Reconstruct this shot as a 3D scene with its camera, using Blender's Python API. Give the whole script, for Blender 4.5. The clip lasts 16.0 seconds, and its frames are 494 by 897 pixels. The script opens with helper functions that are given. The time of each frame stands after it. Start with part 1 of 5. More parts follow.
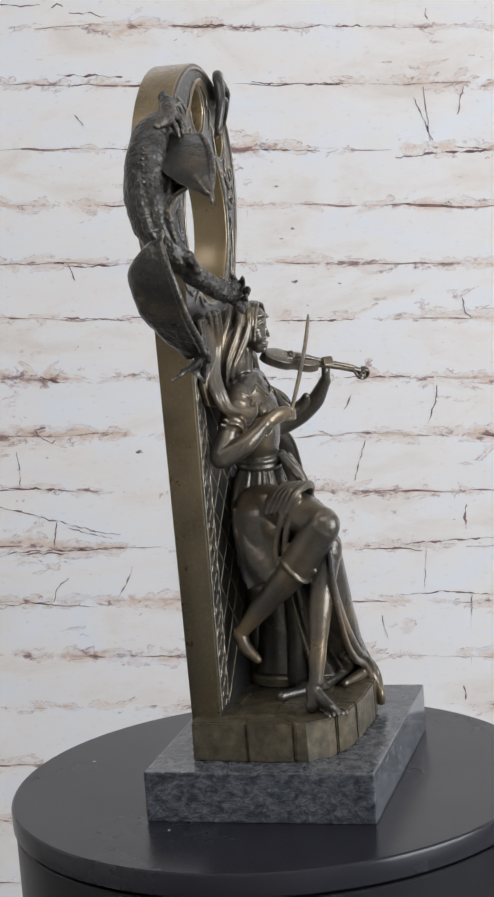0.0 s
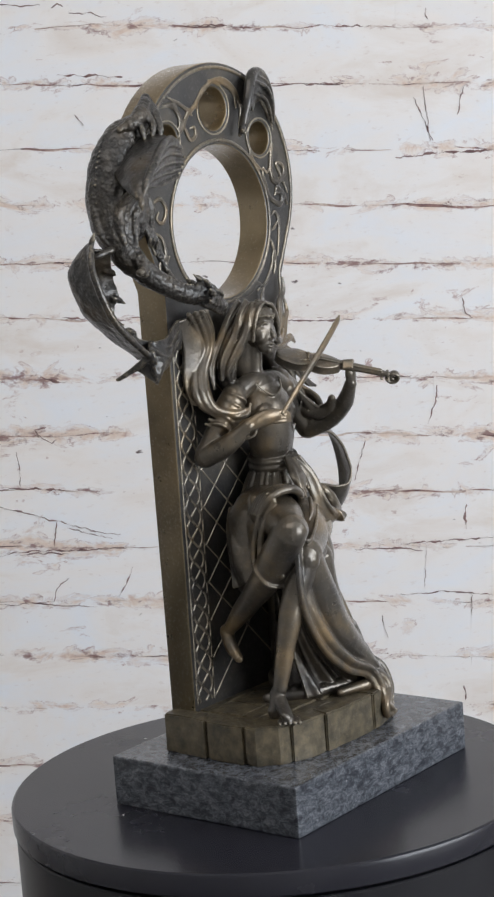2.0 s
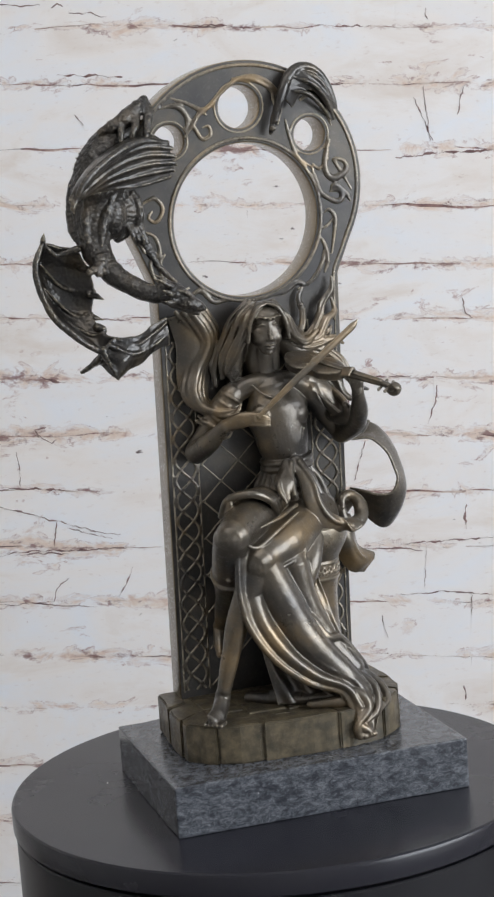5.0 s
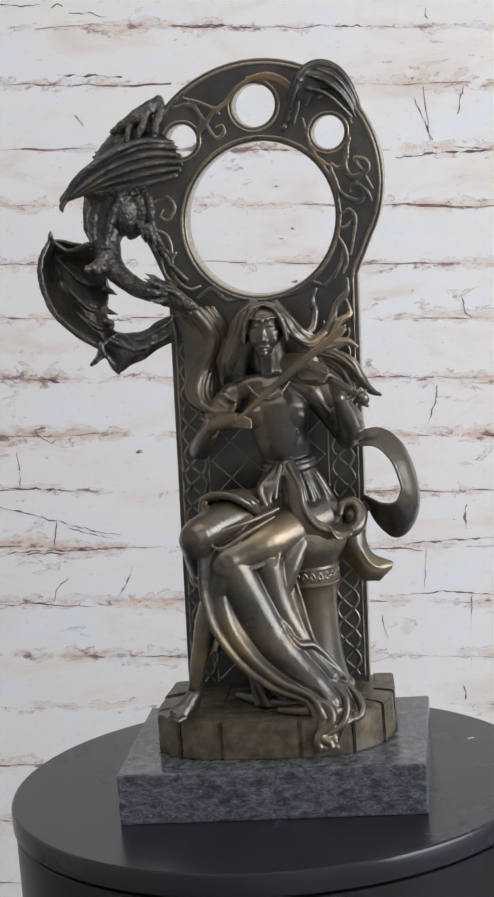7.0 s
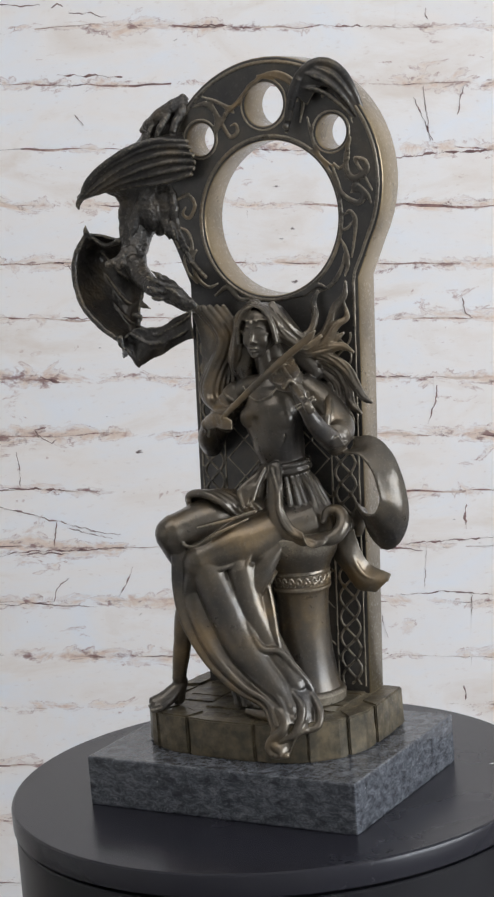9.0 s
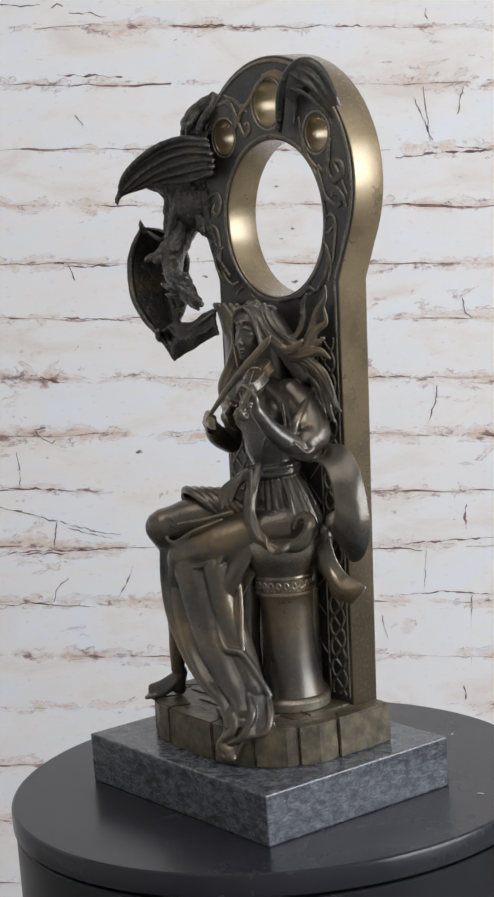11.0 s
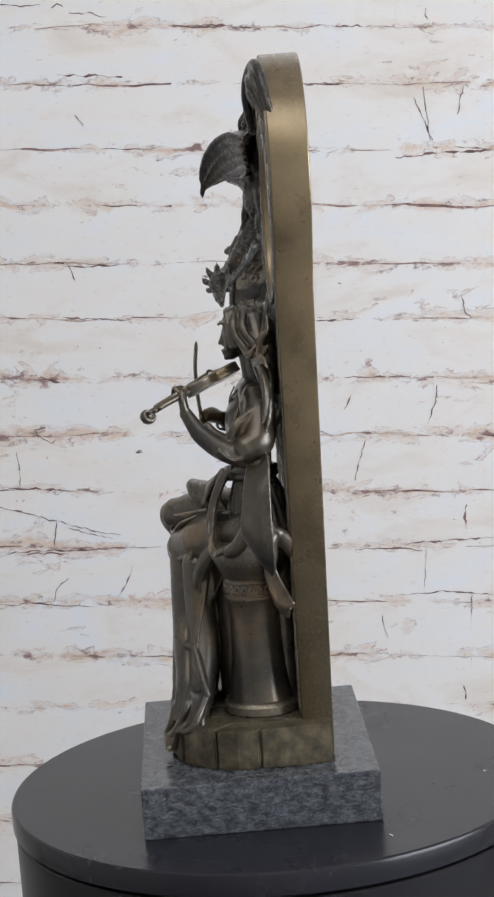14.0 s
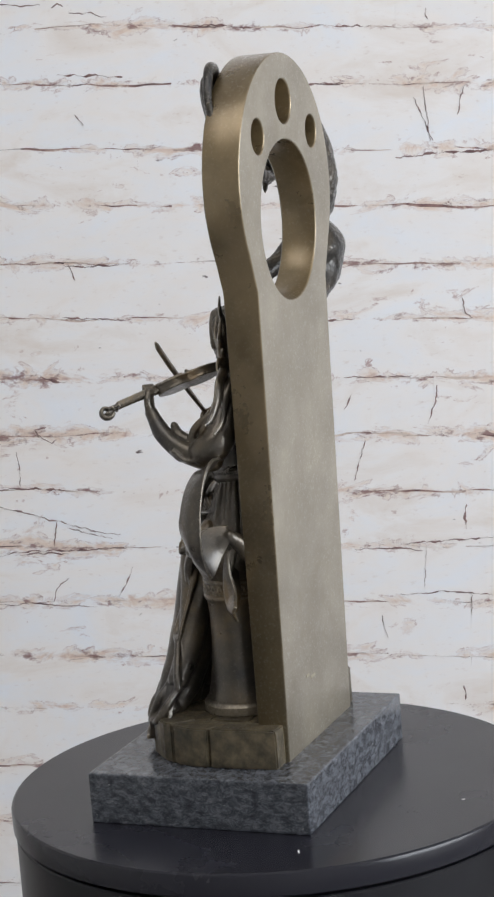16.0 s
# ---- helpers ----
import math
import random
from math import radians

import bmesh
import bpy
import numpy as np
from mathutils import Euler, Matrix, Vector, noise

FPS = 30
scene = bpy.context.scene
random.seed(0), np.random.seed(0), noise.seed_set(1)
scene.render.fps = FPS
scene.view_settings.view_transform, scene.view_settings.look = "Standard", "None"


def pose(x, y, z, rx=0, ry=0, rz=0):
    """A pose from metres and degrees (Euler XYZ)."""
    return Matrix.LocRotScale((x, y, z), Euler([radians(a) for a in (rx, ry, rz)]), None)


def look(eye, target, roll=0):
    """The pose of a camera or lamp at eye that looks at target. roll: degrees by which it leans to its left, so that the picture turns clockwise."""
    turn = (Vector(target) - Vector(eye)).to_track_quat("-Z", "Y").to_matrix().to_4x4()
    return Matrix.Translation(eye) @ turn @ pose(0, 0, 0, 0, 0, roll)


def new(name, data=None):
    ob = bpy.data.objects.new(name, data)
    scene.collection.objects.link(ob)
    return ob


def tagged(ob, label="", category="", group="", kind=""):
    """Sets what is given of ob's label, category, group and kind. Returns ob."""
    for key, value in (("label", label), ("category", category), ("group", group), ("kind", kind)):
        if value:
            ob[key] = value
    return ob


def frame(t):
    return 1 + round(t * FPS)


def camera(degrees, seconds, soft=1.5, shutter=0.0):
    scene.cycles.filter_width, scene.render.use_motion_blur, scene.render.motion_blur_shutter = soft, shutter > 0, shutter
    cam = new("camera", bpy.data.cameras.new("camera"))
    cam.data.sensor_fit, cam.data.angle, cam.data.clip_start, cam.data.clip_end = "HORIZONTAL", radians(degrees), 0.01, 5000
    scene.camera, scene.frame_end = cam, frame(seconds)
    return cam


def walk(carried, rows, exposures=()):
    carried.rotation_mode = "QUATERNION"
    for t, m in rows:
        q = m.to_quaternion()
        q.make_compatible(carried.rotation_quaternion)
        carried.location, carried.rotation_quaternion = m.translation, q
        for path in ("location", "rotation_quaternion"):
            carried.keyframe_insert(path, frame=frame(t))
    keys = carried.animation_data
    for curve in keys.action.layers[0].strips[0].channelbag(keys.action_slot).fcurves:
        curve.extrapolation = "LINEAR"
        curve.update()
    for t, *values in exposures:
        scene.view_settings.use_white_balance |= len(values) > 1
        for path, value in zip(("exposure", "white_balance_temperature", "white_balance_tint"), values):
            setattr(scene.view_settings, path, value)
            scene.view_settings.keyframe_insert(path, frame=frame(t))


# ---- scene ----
# The camera stands still before a turning display table.
cam = camera(14.53, 16.0, soft=2.4)
EYE, AIM = (0.0, -1.4127, 0.4695), (-0.00217, 0.0, 0.25169)
walk(cam, [(0.0, look(EYE, AIM, -4.43)), (16.0, look(EYE, AIM, -4.43))])

# Daylight: an even sky through the window side of the room, and soft ceiling light.
world = bpy.data.worlds.new("world")
scene.world = world
world.use_nodes = True
wn = world.node_tree.nodes
sky = wn.new("ShaderNodeTexSky")
sky.sky_type, sky.sun_disc = "NISHITA", False
sky.sun_elevation, sky.sun_rotation = radians(38), radians(70)
wn["Background"].inputs["Strength"].default_value = 0.12
world.node_tree.links.new(sky.outputs[0], wn["Background"].inputs["Color"])


def area(name, eye, target, sx, sy, power, colour):
    data = bpy.data.lights.new(name, "AREA")
    data.shape, data.size, data.size_y, data.energy, data.color = "RECTANGLE", sx, sy, power, colour
    ob = new(name, data)
    ob.matrix_world = look(eye, target)
    return ob


area("window_light", (2.5, -1.35, 0.75), (0.0, 0.1, 0.3), 2.0, 1.5, 112, (0.90, 0.945, 1.0))
area("ceiling_light", (-0.2, -0.7, 1.78), (0.0, 0.1, 0.0), 1.8, 1.0, 16, (1.0, 0.95, 0.90))
scene.view_settings.exposure = -0.57


# ---- materials ----
def material(name):
    m = bpy.data.materials.new(name)
    m.use_nodes = True
    nt = m.node_tree
    return m, nt, nt.nodes["Principled BSDF"]


def node(nt, kind, **values):
    n = nt.nodes.new("ShaderNode" + kind)
    for k, v in values.items():
        if k in n.inputs:
            n.inputs[k].default_value = v
    return n


def coords(nt, scale=(1, 1, 1), output="Object"):
    tc = nt.nodes.new("ShaderNodeTexCoord")
    mp = nt.nodes.new("ShaderNodeMapping")
    mp.inputs["Scale"].default_value = scale
    nt.links.new(tc.outputs[output], mp.inputs["Vector"])
    return mp.outputs["Vector"]


def noise_of(nt, vec, scale, detail=6.0, rough=0.6, distort=0.0):
    n = node(nt, "TexNoise", Scale=scale, Detail=detail, Roughness=rough, Distortion=distort)
    nt.links.new(vec, n.inputs["Vector"])
    return n.outputs["Fac"]


def ramp(nt, fac, stops):
    r = nt.nodes.new("ShaderNodeValToRGB")
    el = r.color_ramp.elements
    el[0].position, el[0].color = stops[0][0], (*stops[0][1], 1)
    el[1].position, el[1].color = stops[-1][0], (*stops[-1][1], 1)
    for pos, col in stops[1:-1]:
        e = el.new(pos)
        e.color = (*col, 1)
    nt.links.new(fac, r.inputs["Fac"])
    return r.outputs["Color"]


def mixed(nt, fac, a, b, mode="MIX"):
    m = nt.nodes.new("ShaderNodeMix")
    m.data_type, m.blend_type = "RGBA", mode
    for sock, v in ((m.inputs[0], fac), (m.inputs[6], a), (m.inputs[7], b)):
        if hasattr(v, "links"):
            nt.links.new(v, sock)
        else:
            sock.default_value = v
    return m.outputs[2]


def maths(nt, op, a, b=0.0, clamp=False):
    m = nt.nodes.new("ShaderNodeMath")
    m.operation, m.use_clamp = op, clamp
    for i, v in ((0, a), (1, b)):
        if hasattr(v, "links"):
            nt.links.new(v, m.inputs[i])
        else:
            m.inputs[i].default_value = v
    return m.outputs[0]


def bump(nt, bsdf, height, strength, distance):
    b = node(nt, "Bump", Strength=strength, Distance=distance)
    nt.links.new(height, b.inputs["Height"])
    nt.links.new(b.outputs["Normal"], bsdf.inputs["Normal"])


def bronze(name, dark, mid, warm, rub, rub_from=0.53, rough=(0.28, 0.5), mottle=26.0, metal=0.6, scales=0.0, coat=0.55):
    """Cast bronze: dark patina, brown where it thins, rubbed to brass on raised edges, under clear lacquer."""
    m, nt, bsdf = material(name)
    vec = coords(nt)
    big = noise_of(nt, vec, mottle, 5, 0.6)
    fine = noise_of(nt, vec, 420, 6, 0.7)
    col = ramp(nt, big, [(0.36, dark), (0.52, mid), (0.68, warm)])
    geo = nt.nodes.new("ShaderNodeNewGeometry")
    edge = maths(nt, "ADD", geo.outputs["Pointiness"], maths(nt, "MULTIPLY", maths(nt, "SUBTRACT", fine, 0.5), 0.07))
    worn = maths(nt, "MULTIPLY", maths(nt, "SUBTRACT", edge, rub_from), 11.0, True)
    col = mixed(nt, worn, col, (*rub, 1))
    nt.links.new(col, bsdf.inputs["Base Color"])
    bsdf.inputs["Metallic"].default_value = metal
    r = ramp(nt, noise_of(nt, vec, mottle * 2.3, 5, 0.65), [(0.3, (rough[0],) * 3), (0.7, (rough[1],) * 3)])
    nt.links.new(r, bsdf.inputs["Roughness"])
    bsdf.inputs["Coat Weight"].default_value = coat
    nt.links.new(ramp(nt, fine, [(0.3, (0.16,) * 3), (0.75, (0.34,) * 3)]), bsdf.inputs["Coat Roughness"])
    height = fine
    if scales:
        vor = node(nt, "TexVoronoi", Scale=scales)
        nt.links.new(vec, vor.inputs["Vector"])
        height = maths(nt, "ADD", maths(nt, "MULTIPLY", vor.outputs["Distance"], -1.6), maths(nt, "ADD", fine, noise_of(nt, vec, 150, 5, 0.7)))
    bump(nt, bsdf, height, 0.45 if scales else 0.22, 0.0014 if scales else 0.0006)
    return m


BRONZE = bronze("dark_patinated_bronze", (0.054, 0.050, 0.047), (0.110, 0.092, 0.069), (0.235, 0.163, 0.085), (0.52, 0.46, 0.36), 0.519, (0.25, 0.40), 17.0)
BRONZE_WING = bronze("black_brown_bronze", (0.026, 0.025, 0.025), (0.046, 0.041, 0.036), (0.090, 0.070, 0.046), (0.46, 0.39, 0.27), 0.518, (0.26, 0.42), 34.0)
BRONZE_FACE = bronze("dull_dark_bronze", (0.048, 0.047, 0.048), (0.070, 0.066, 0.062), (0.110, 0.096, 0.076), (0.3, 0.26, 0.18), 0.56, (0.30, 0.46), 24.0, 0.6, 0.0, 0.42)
BRONZE_SCALE = bronze("scaly_black_bronze", (0.027, 0.026, 0.026), (0.048, 0.043, 0.038), (0.092, 0.072, 0.050), (0.44, 0.38, 0.28), 0.518, (0.28, 0.46), 34.0, 0.6, 330.0)
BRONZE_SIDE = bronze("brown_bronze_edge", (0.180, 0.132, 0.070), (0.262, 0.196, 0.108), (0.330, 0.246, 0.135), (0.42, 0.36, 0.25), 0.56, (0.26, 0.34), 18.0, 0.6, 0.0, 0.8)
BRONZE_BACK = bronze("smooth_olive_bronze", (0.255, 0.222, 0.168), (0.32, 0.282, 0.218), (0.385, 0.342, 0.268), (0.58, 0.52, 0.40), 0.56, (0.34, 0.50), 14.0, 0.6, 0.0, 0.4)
BRONZE_LEDGE = bronze("olive_bronze", (0.056, 0.047, 0.032), (0.104, 0.085, 0.054), (0.165, 0.130, 0.080), (0.42, 0.36, 0.25), 0.60, (0.45, 0.65), 95.0, 0.35, 0.0, 0.3)


def marble():
    m, nt, bsdf = material("grey_veined_marble")
    vec = coords(nt)
    cloud = noise_of(nt, coords(nt, (1, 1, 1.8)), 120, 9, 0.76, 0.5)
    vein = noise_of(nt, coords(nt, (1, 1, 2.0)), 120, 7, 0.72, 1.5)
    ridge = maths(nt, "ABSOLUTE", maths(nt, "SUBTRACT", vein, 0.5))
    thin = maths(nt, "SUBTRACT", 1.0, maths(nt, "MULTIPLY", ridge, 11.0, True), True)
    base = ramp(nt, cloud, [(0.3, (0.024, 0.026, 0.032)), (0.50, (0.058, 0.063, 0.075)), (0.74, (0.125, 0.132, 0.150))])
    fac = maths(nt, "MULTIPLY", thin, maths(nt, "MULTIPLY", maths(nt, "SUBTRACT", cloud, 0.42), 3.0, True))
    col = mixed(nt, fac, base, (0.25, 0.265, 0.29, 1))
    speck = noise_of(nt, vec, 240, 2, 0.5)
    col = mixed(nt, maths(nt, "MULTIPLY", maths(nt, "SUBTRACT", speck, 0.74), 12.0, True), col, (0.5, 0.5, 0.52, 1))
    nt.links.new(col, bsdf.inputs["Base Color"])
    nt.links.new(ramp(nt, cloud, [(0.3, (0.13,) * 3), (0.8, (0.28,) * 3)]), bsdf.inputs["Roughness"])
    bump(nt, bsdf, noise_of(nt, vec, 160, 4, 0.6), 0.10, 0.0006)
    return m


MARBLE = marble()


def lacquer(name, tone, rough):
    m, nt, bsdf = material(name)
    vec = coords(nt)
    n1 = noise_of(nt, vec, 9, 6, 0.6)
    nt.links.new(ramp(nt, n1, [(0.3, tuple(c * 0.86 for c in tone)), (0.7, tuple(c * 1.14 for c in tone))]), bsdf.inputs["Base Color"])
    nt.links.new(ramp(nt, n1, [(0.3, (rough * 0.85,) * 3), (0.7, (rough * 1.2,) * 3)]), bsdf.inputs["Roughness"])
    bsdf.inputs["Specular IOR Level"].default_value = 0.42
    bump(nt, bsdf, noise_of(nt, vec, 700, 3, 0.5), 0.05, 0.0004)
    return m


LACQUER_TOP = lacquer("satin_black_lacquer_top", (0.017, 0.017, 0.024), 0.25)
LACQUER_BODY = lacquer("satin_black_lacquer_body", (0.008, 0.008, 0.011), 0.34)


def whitewash():
    """Print of old limewashed brick: cloudy white, peach where the wash has chipped off along the edges."""
    m, nt, bsdf = material("limewashed_brick_print")
    info = nt.nodes.new("ShaderNodeObjectInfo")
    place = nt.nodes.new("ShaderNodeNewGeometry")
    flat = nt.nodes.new("ShaderNodeMapping")
    flat.inputs["Scale"].default_value = (0.6, 1.0, 1.25)
    nt.links.new(place.outputs["Position"], flat.inputs["Vector"])
    vec = flat.outputs["Vector"]
    cloud = noise_of(nt, vec, 11, 7, 0.62, 0.6)
    fine = noise_of(nt, vec, 60, 8, 0.7, 0.4)
    chip = noise_of(nt, vec, 26, 8, 0.66, 1.2)
    col = ramp(nt, cloud, [(0.3, (0.78, 0.71, 0.66)), (0.48, (0.865, 0.84, 0.835)), (0.68, (0.82, 0.85, 0.91))])
    col = mixed(nt, maths(nt, "MULTIPLY", info.outputs["Random"], 0.14), col, (0.87, 0.82, 0.78, 1))
    blot = noise_of(nt, vec, 6.5, 8, 0.65, 0.8)
    col = mixed(nt, maths(nt, "MULTIPLY", maths(nt, "MULTIPLY", maths(nt, "SUBTRACT", blot, 0.47), 6.0, True), 0.42), col, (0.855, 0.785, 0.735, 1))
    grit = noise_of(nt, vec, 130, 5, 0.7)
    col = mixed(nt, maths(nt, "MULTIPLY", maths(nt, "MULTIPLY", maths(nt, "SUBTRACT", grit, 0.60), 9.0, True), 0.35), col, (0.60, 0.50, 0.45, 1))
    gen = nt.nodes.new("ShaderNodeTexCoord")
    sep = nt.nodes.new("ShaderNodeSeparateXYZ")
    nt.links.new(gen.outputs["Generated"], sep.inputs[0])
    vz = maths(nt, "ABSOLUTE", maths(nt, "SUBTRACT", sep.outputs[2], 0.5))
    rim = maths(nt, "MULTIPLY", maths(nt, "SUBTRACT", vz, 0.25), 1.0, True)
    patch = maths(nt, "MULTIPLY", maths(nt, "SUBTRACT", noise_of(nt, vec, 7.5, 4, 0.55), 0.5), 0.75)
    lost = maths(nt, "ADD", maths(nt, "ADD", chip, rim), patch)
    wear = maths(nt, "MULTIPLY", maths(nt, "SUBTRACT", lost, 0.685), 7.0, True)
    col = mixed(nt, maths(nt, "MULTIPLY", wear, 0.85), col, ramp(nt, fine, [(0.34, (0.44, 0.26, 0.22)), (0.46, (0.70, 0.54, 0.45)), (0.64, (0.84, 0.74, 0.65))]))
    brink = maths(nt, "SUBTRACT", 1.0, maths(nt, "MULTIPLY", maths(nt, "ABSOLUTE", maths(nt, "SUBTRACT", lost, 0.69)), 45.0, True), True)
    col = mixed(nt, maths(nt, "MULTIPLY", brink, maths(nt, "MULTIPLY", maths(nt, "SUBTRACT", fine, 0.42), 5.0, True)), col, (0.40, 0.25, 0.24, 1))
    deep = maths(nt, "MULTIPLY", maths(nt, "SUBTRACT", maths(nt, "ADD", maths(nt, "ADD", fine, rim), maths(nt, "MULTIPLY", patch, 0.7)), 0.765), 10.0, True)
    col = mixed(nt, maths(nt, "MULTIPLY", deep, 0.85), col, (0.23, 0.115, 0.115, 1))
    pock = noise_of(nt, vec, 58, 3, 0.5)
    col = mixed(nt, maths(nt, "MULTIPLY", maths(nt, "SUBTRACT", pock, 0.745), 22.0, True), col, (0.13, 0.10, 0.10, 1))
    nt.links.new(col, bsdf.inputs["Base Color"])
    bsdf.inputs["Roughness"].default_value = 0.82
    hgt = maths(nt, "SUBTRACT", maths(nt, "ADD", maths(nt, "MULTIPLY", fine, 0.5), cloud), wear)
    bump(nt, bsdf, hgt, 0.3, 0.002)
    return m


WHITEWASH = whitewash()


def mortar():
    m, nt, bsdf = material("stained_mortar_print")
    vec = coords(nt)
    n = noise_of(nt, vec, 16, 8, 0.7, 0.8)
    nt.links.new(ramp(nt, n, [(0.38, (0.10, 0.055, 0.062)), (0.50, (0.34, 0.21, 0.19)), (0.60, (0.70, 0.61, 0.55))]), bsdf.inputs["Base Color"])
    bsdf.inputs["Roughness"].default_value = 0.9
    bump(nt, bsdf, noise_of(nt, vec, 90, 6, 0.7), 0.5, 0.002)
    return m


MORTAR = mortar()


def plaster(name, tone):
    m, nt, bsdf = material(name)
    n = noise_of(nt, coords(nt), 5, 8, 0.6)
    nt.links.new(ramp(nt, n, [(0.3, tuple(c * 0.92 for c in tone)), (0.7, tone)]), bsdf.inputs["Base Color"])
    bsdf.inputs["Roughness"].default_value = 0.85
    bump(nt, bsdf, noise_of(nt, coords(nt), 120, 4, 0.6), 0.15, 0.001)
    return m


PLASTER = plaster("white_plaster", (0.78, 0.77, 0.75))
FLOOR = plaster("grey_concrete", (0.30, 0.29, 0.28))


# ---- mesh helpers ----
def mesh_of(name, verts, faces, material_, smooth=True):
    me = bpy.data.meshes.new(name)
    me.from_pydata([tuple(v) for v in verts], [], faces)
    me.materials.append(material_)
    if smooth:
        me.polygons.foreach_set("use_smooth", [True] * len(me.polygons))
    me.update()
    return me


def part(name, bm, material_, parent, label="", smooth=False):
    me = bpy.data.meshes.new(name)
    bm.to_mesh(me)
    bm.free()
    me.materials.append(material_)
    if smooth:
        me.polygons.foreach_set("use_smooth", [True] * len(me.polygons))
        me.set_sharp_from_angle(angle=radians(32))
    ob = new(name, me)
    ob.parent = parent
    return tagged(ob, label)


def slab(bm, lo, hi):
    """An axis-aligned block in bm."""
    m = Matrix.Translation([(a + b) / 2 for a, b in zip(lo, hi)]) @ Matrix.Diagonal([b - a for a, b in zip(lo, hi)] + [1])
    return bmesh.ops.create_cube(bm, size=1, matrix=m)["verts"]


def bevelled(bm, width, segments=2):
    bmesh.ops.bevel(bm, geom=bm.edges[:], offset=width, segments=segments, profile=0.6, affect="EDGES")


def lathe(bm, profile, centre=(0, 0), steps=96):
    """A body of revolution from (radius, height) pairs, bottom to top."""
    rings = []
    for r, z in profile:
        rings.append([bm.verts.new((centre[0] + r * math.cos(2 * math.pi * k / steps), centre[1] + r * math.sin(2 * math.pi * k / steps), z)) for k in range(steps)])
    for a, b in zip(rings, rings[1:]):
        for k in range(steps):
            bm.faces.new((a[k], a[(k + 1) % steps], b[(k + 1) % steps], b[k]))
    bm.faces.new(rings[0][::-1])
    bm.faces.new(rings[-1])


# ---- the room ----
FLOOR_Z = -0.80


def room_slab(name, lo, hi, mat, label):
    bm = bmesh.new()
    slab(bm, lo, hi)
    me = bpy.data.meshes.new(name)
    bm.to_mesh(me)
    bm.free()
    me.materials.append(mat)
    return tagged(new(name, me), label, "", "", "structure")


room_slab("floor", (-2.6, -3.0, FLOOR_Z - 0.1), (2.6, 1.3, FLOOR_Z), FLOOR, "plain grey concrete floor under the table")
room_slab("ceiling", (-2.6, -3.0, 1.9), (2.6, 1.3, 2.0), PLASTER, "plain white plaster ceiling")
room_slab("wall_south", (-2.6, -3.1, FLOOR_Z), (2.6, -3.0, 1.9), PLASTER, "plain white plaster wall")
room_slab("wall_west", (-2.7, -3.1, FLOOR_Z), (-2.6, 1.3, 1.9), PLASTER, "plain white plaster wall")
bm = bmesh.new()
slab(bm, (2.6, -3.1, FLOOR_Z), (2.7, 1.3, -0.1))
slab(bm, (2.6, -3.1, 1.6), (2.7, 1.3, 1.9))
slab(bm, (2.6, -3.1, -0.1), (2.7, -2.5, 1.6))
slab(bm, (2.6, -0.2, -0.1), (2.7, 1.3, 1.6))
me = bpy.data.meshes.new("wall_east")
bm.to_mesh(me)
bm.free()
me.materials.append(PLASTER)
tagged(new("wall_east", me), "plain white plaster wall with a wide window opening", "", "", "structure")

# Brick-print wallpaper built in relief, hung a little out of true: courses slope slightly.
wall = tagged(new("wall_north"), "limewashed white brick-print wall with chipped reddish joints, built as relief bricks", "", "", "structure")
WALL_AT = pose(-0.004, 1.1, 0.082, 0, 4.384, 0)
wall.matrix_world = WALL_AT
bm = bmesh.new()
slab(bm, (-3.0, 0.0004, -1.2), (3.0, 0.12, 2.1))
part("mortar_bed", bm, MORTAR, wall, "stained mortar of the brick print showing in the joints")
SEAM = -0.095
COURSES = [0.614, 0.543, 0.471, 0.387, 0.317, 0.242, 0.171, 0.093, 0.018, -0.056, -0.131, -0.204, -0.279, -0.349, -0.429, -0.509, -0.594, -0.676]
JOINTS = [
    (-0.33, -0.17, 0.03, 0.19, 0.34), (-0.27, -0.10, 0.08, 0.23, 0.36),
    (-0.34, -0.21, -0.02, 0.12, 0.265), (-0.29, -0.14, 0.05, 0.22, 0.35),
    (-0.33, -0.20, 0.00, 0.155, 0.31), (-0.235, -0.06, 0.09, 0.275, 0.36),
    (-0.31, -0.15, 0.04, 0.215, 0.33), (-0.28, -0.12, 0.07, 0.245, 0.36),
    (-0.305, -0.17, 0.02, 0.155, 0.32), (-0.25, -0.05, 0.11, 0.29, 0.37),
    (-0.262, -0.161, 0.06, 0.24, 0.35), (-0.31, -0.19, 0.03, 0.19, 0.30),
    (-0.26, -0.08, 0.10, 0.30, 0.37), (-0.32, -0.16, 0.05, 0.22, 0.33),
    (-0.27, -0.10, 0.09, 0.25, 0.36), (-0.33, -0.2, 0.0, 0.16, 0.31), (-0.27, -0.1, 0.09, 0.25, 0.36),
]
rng = random.Random(7)


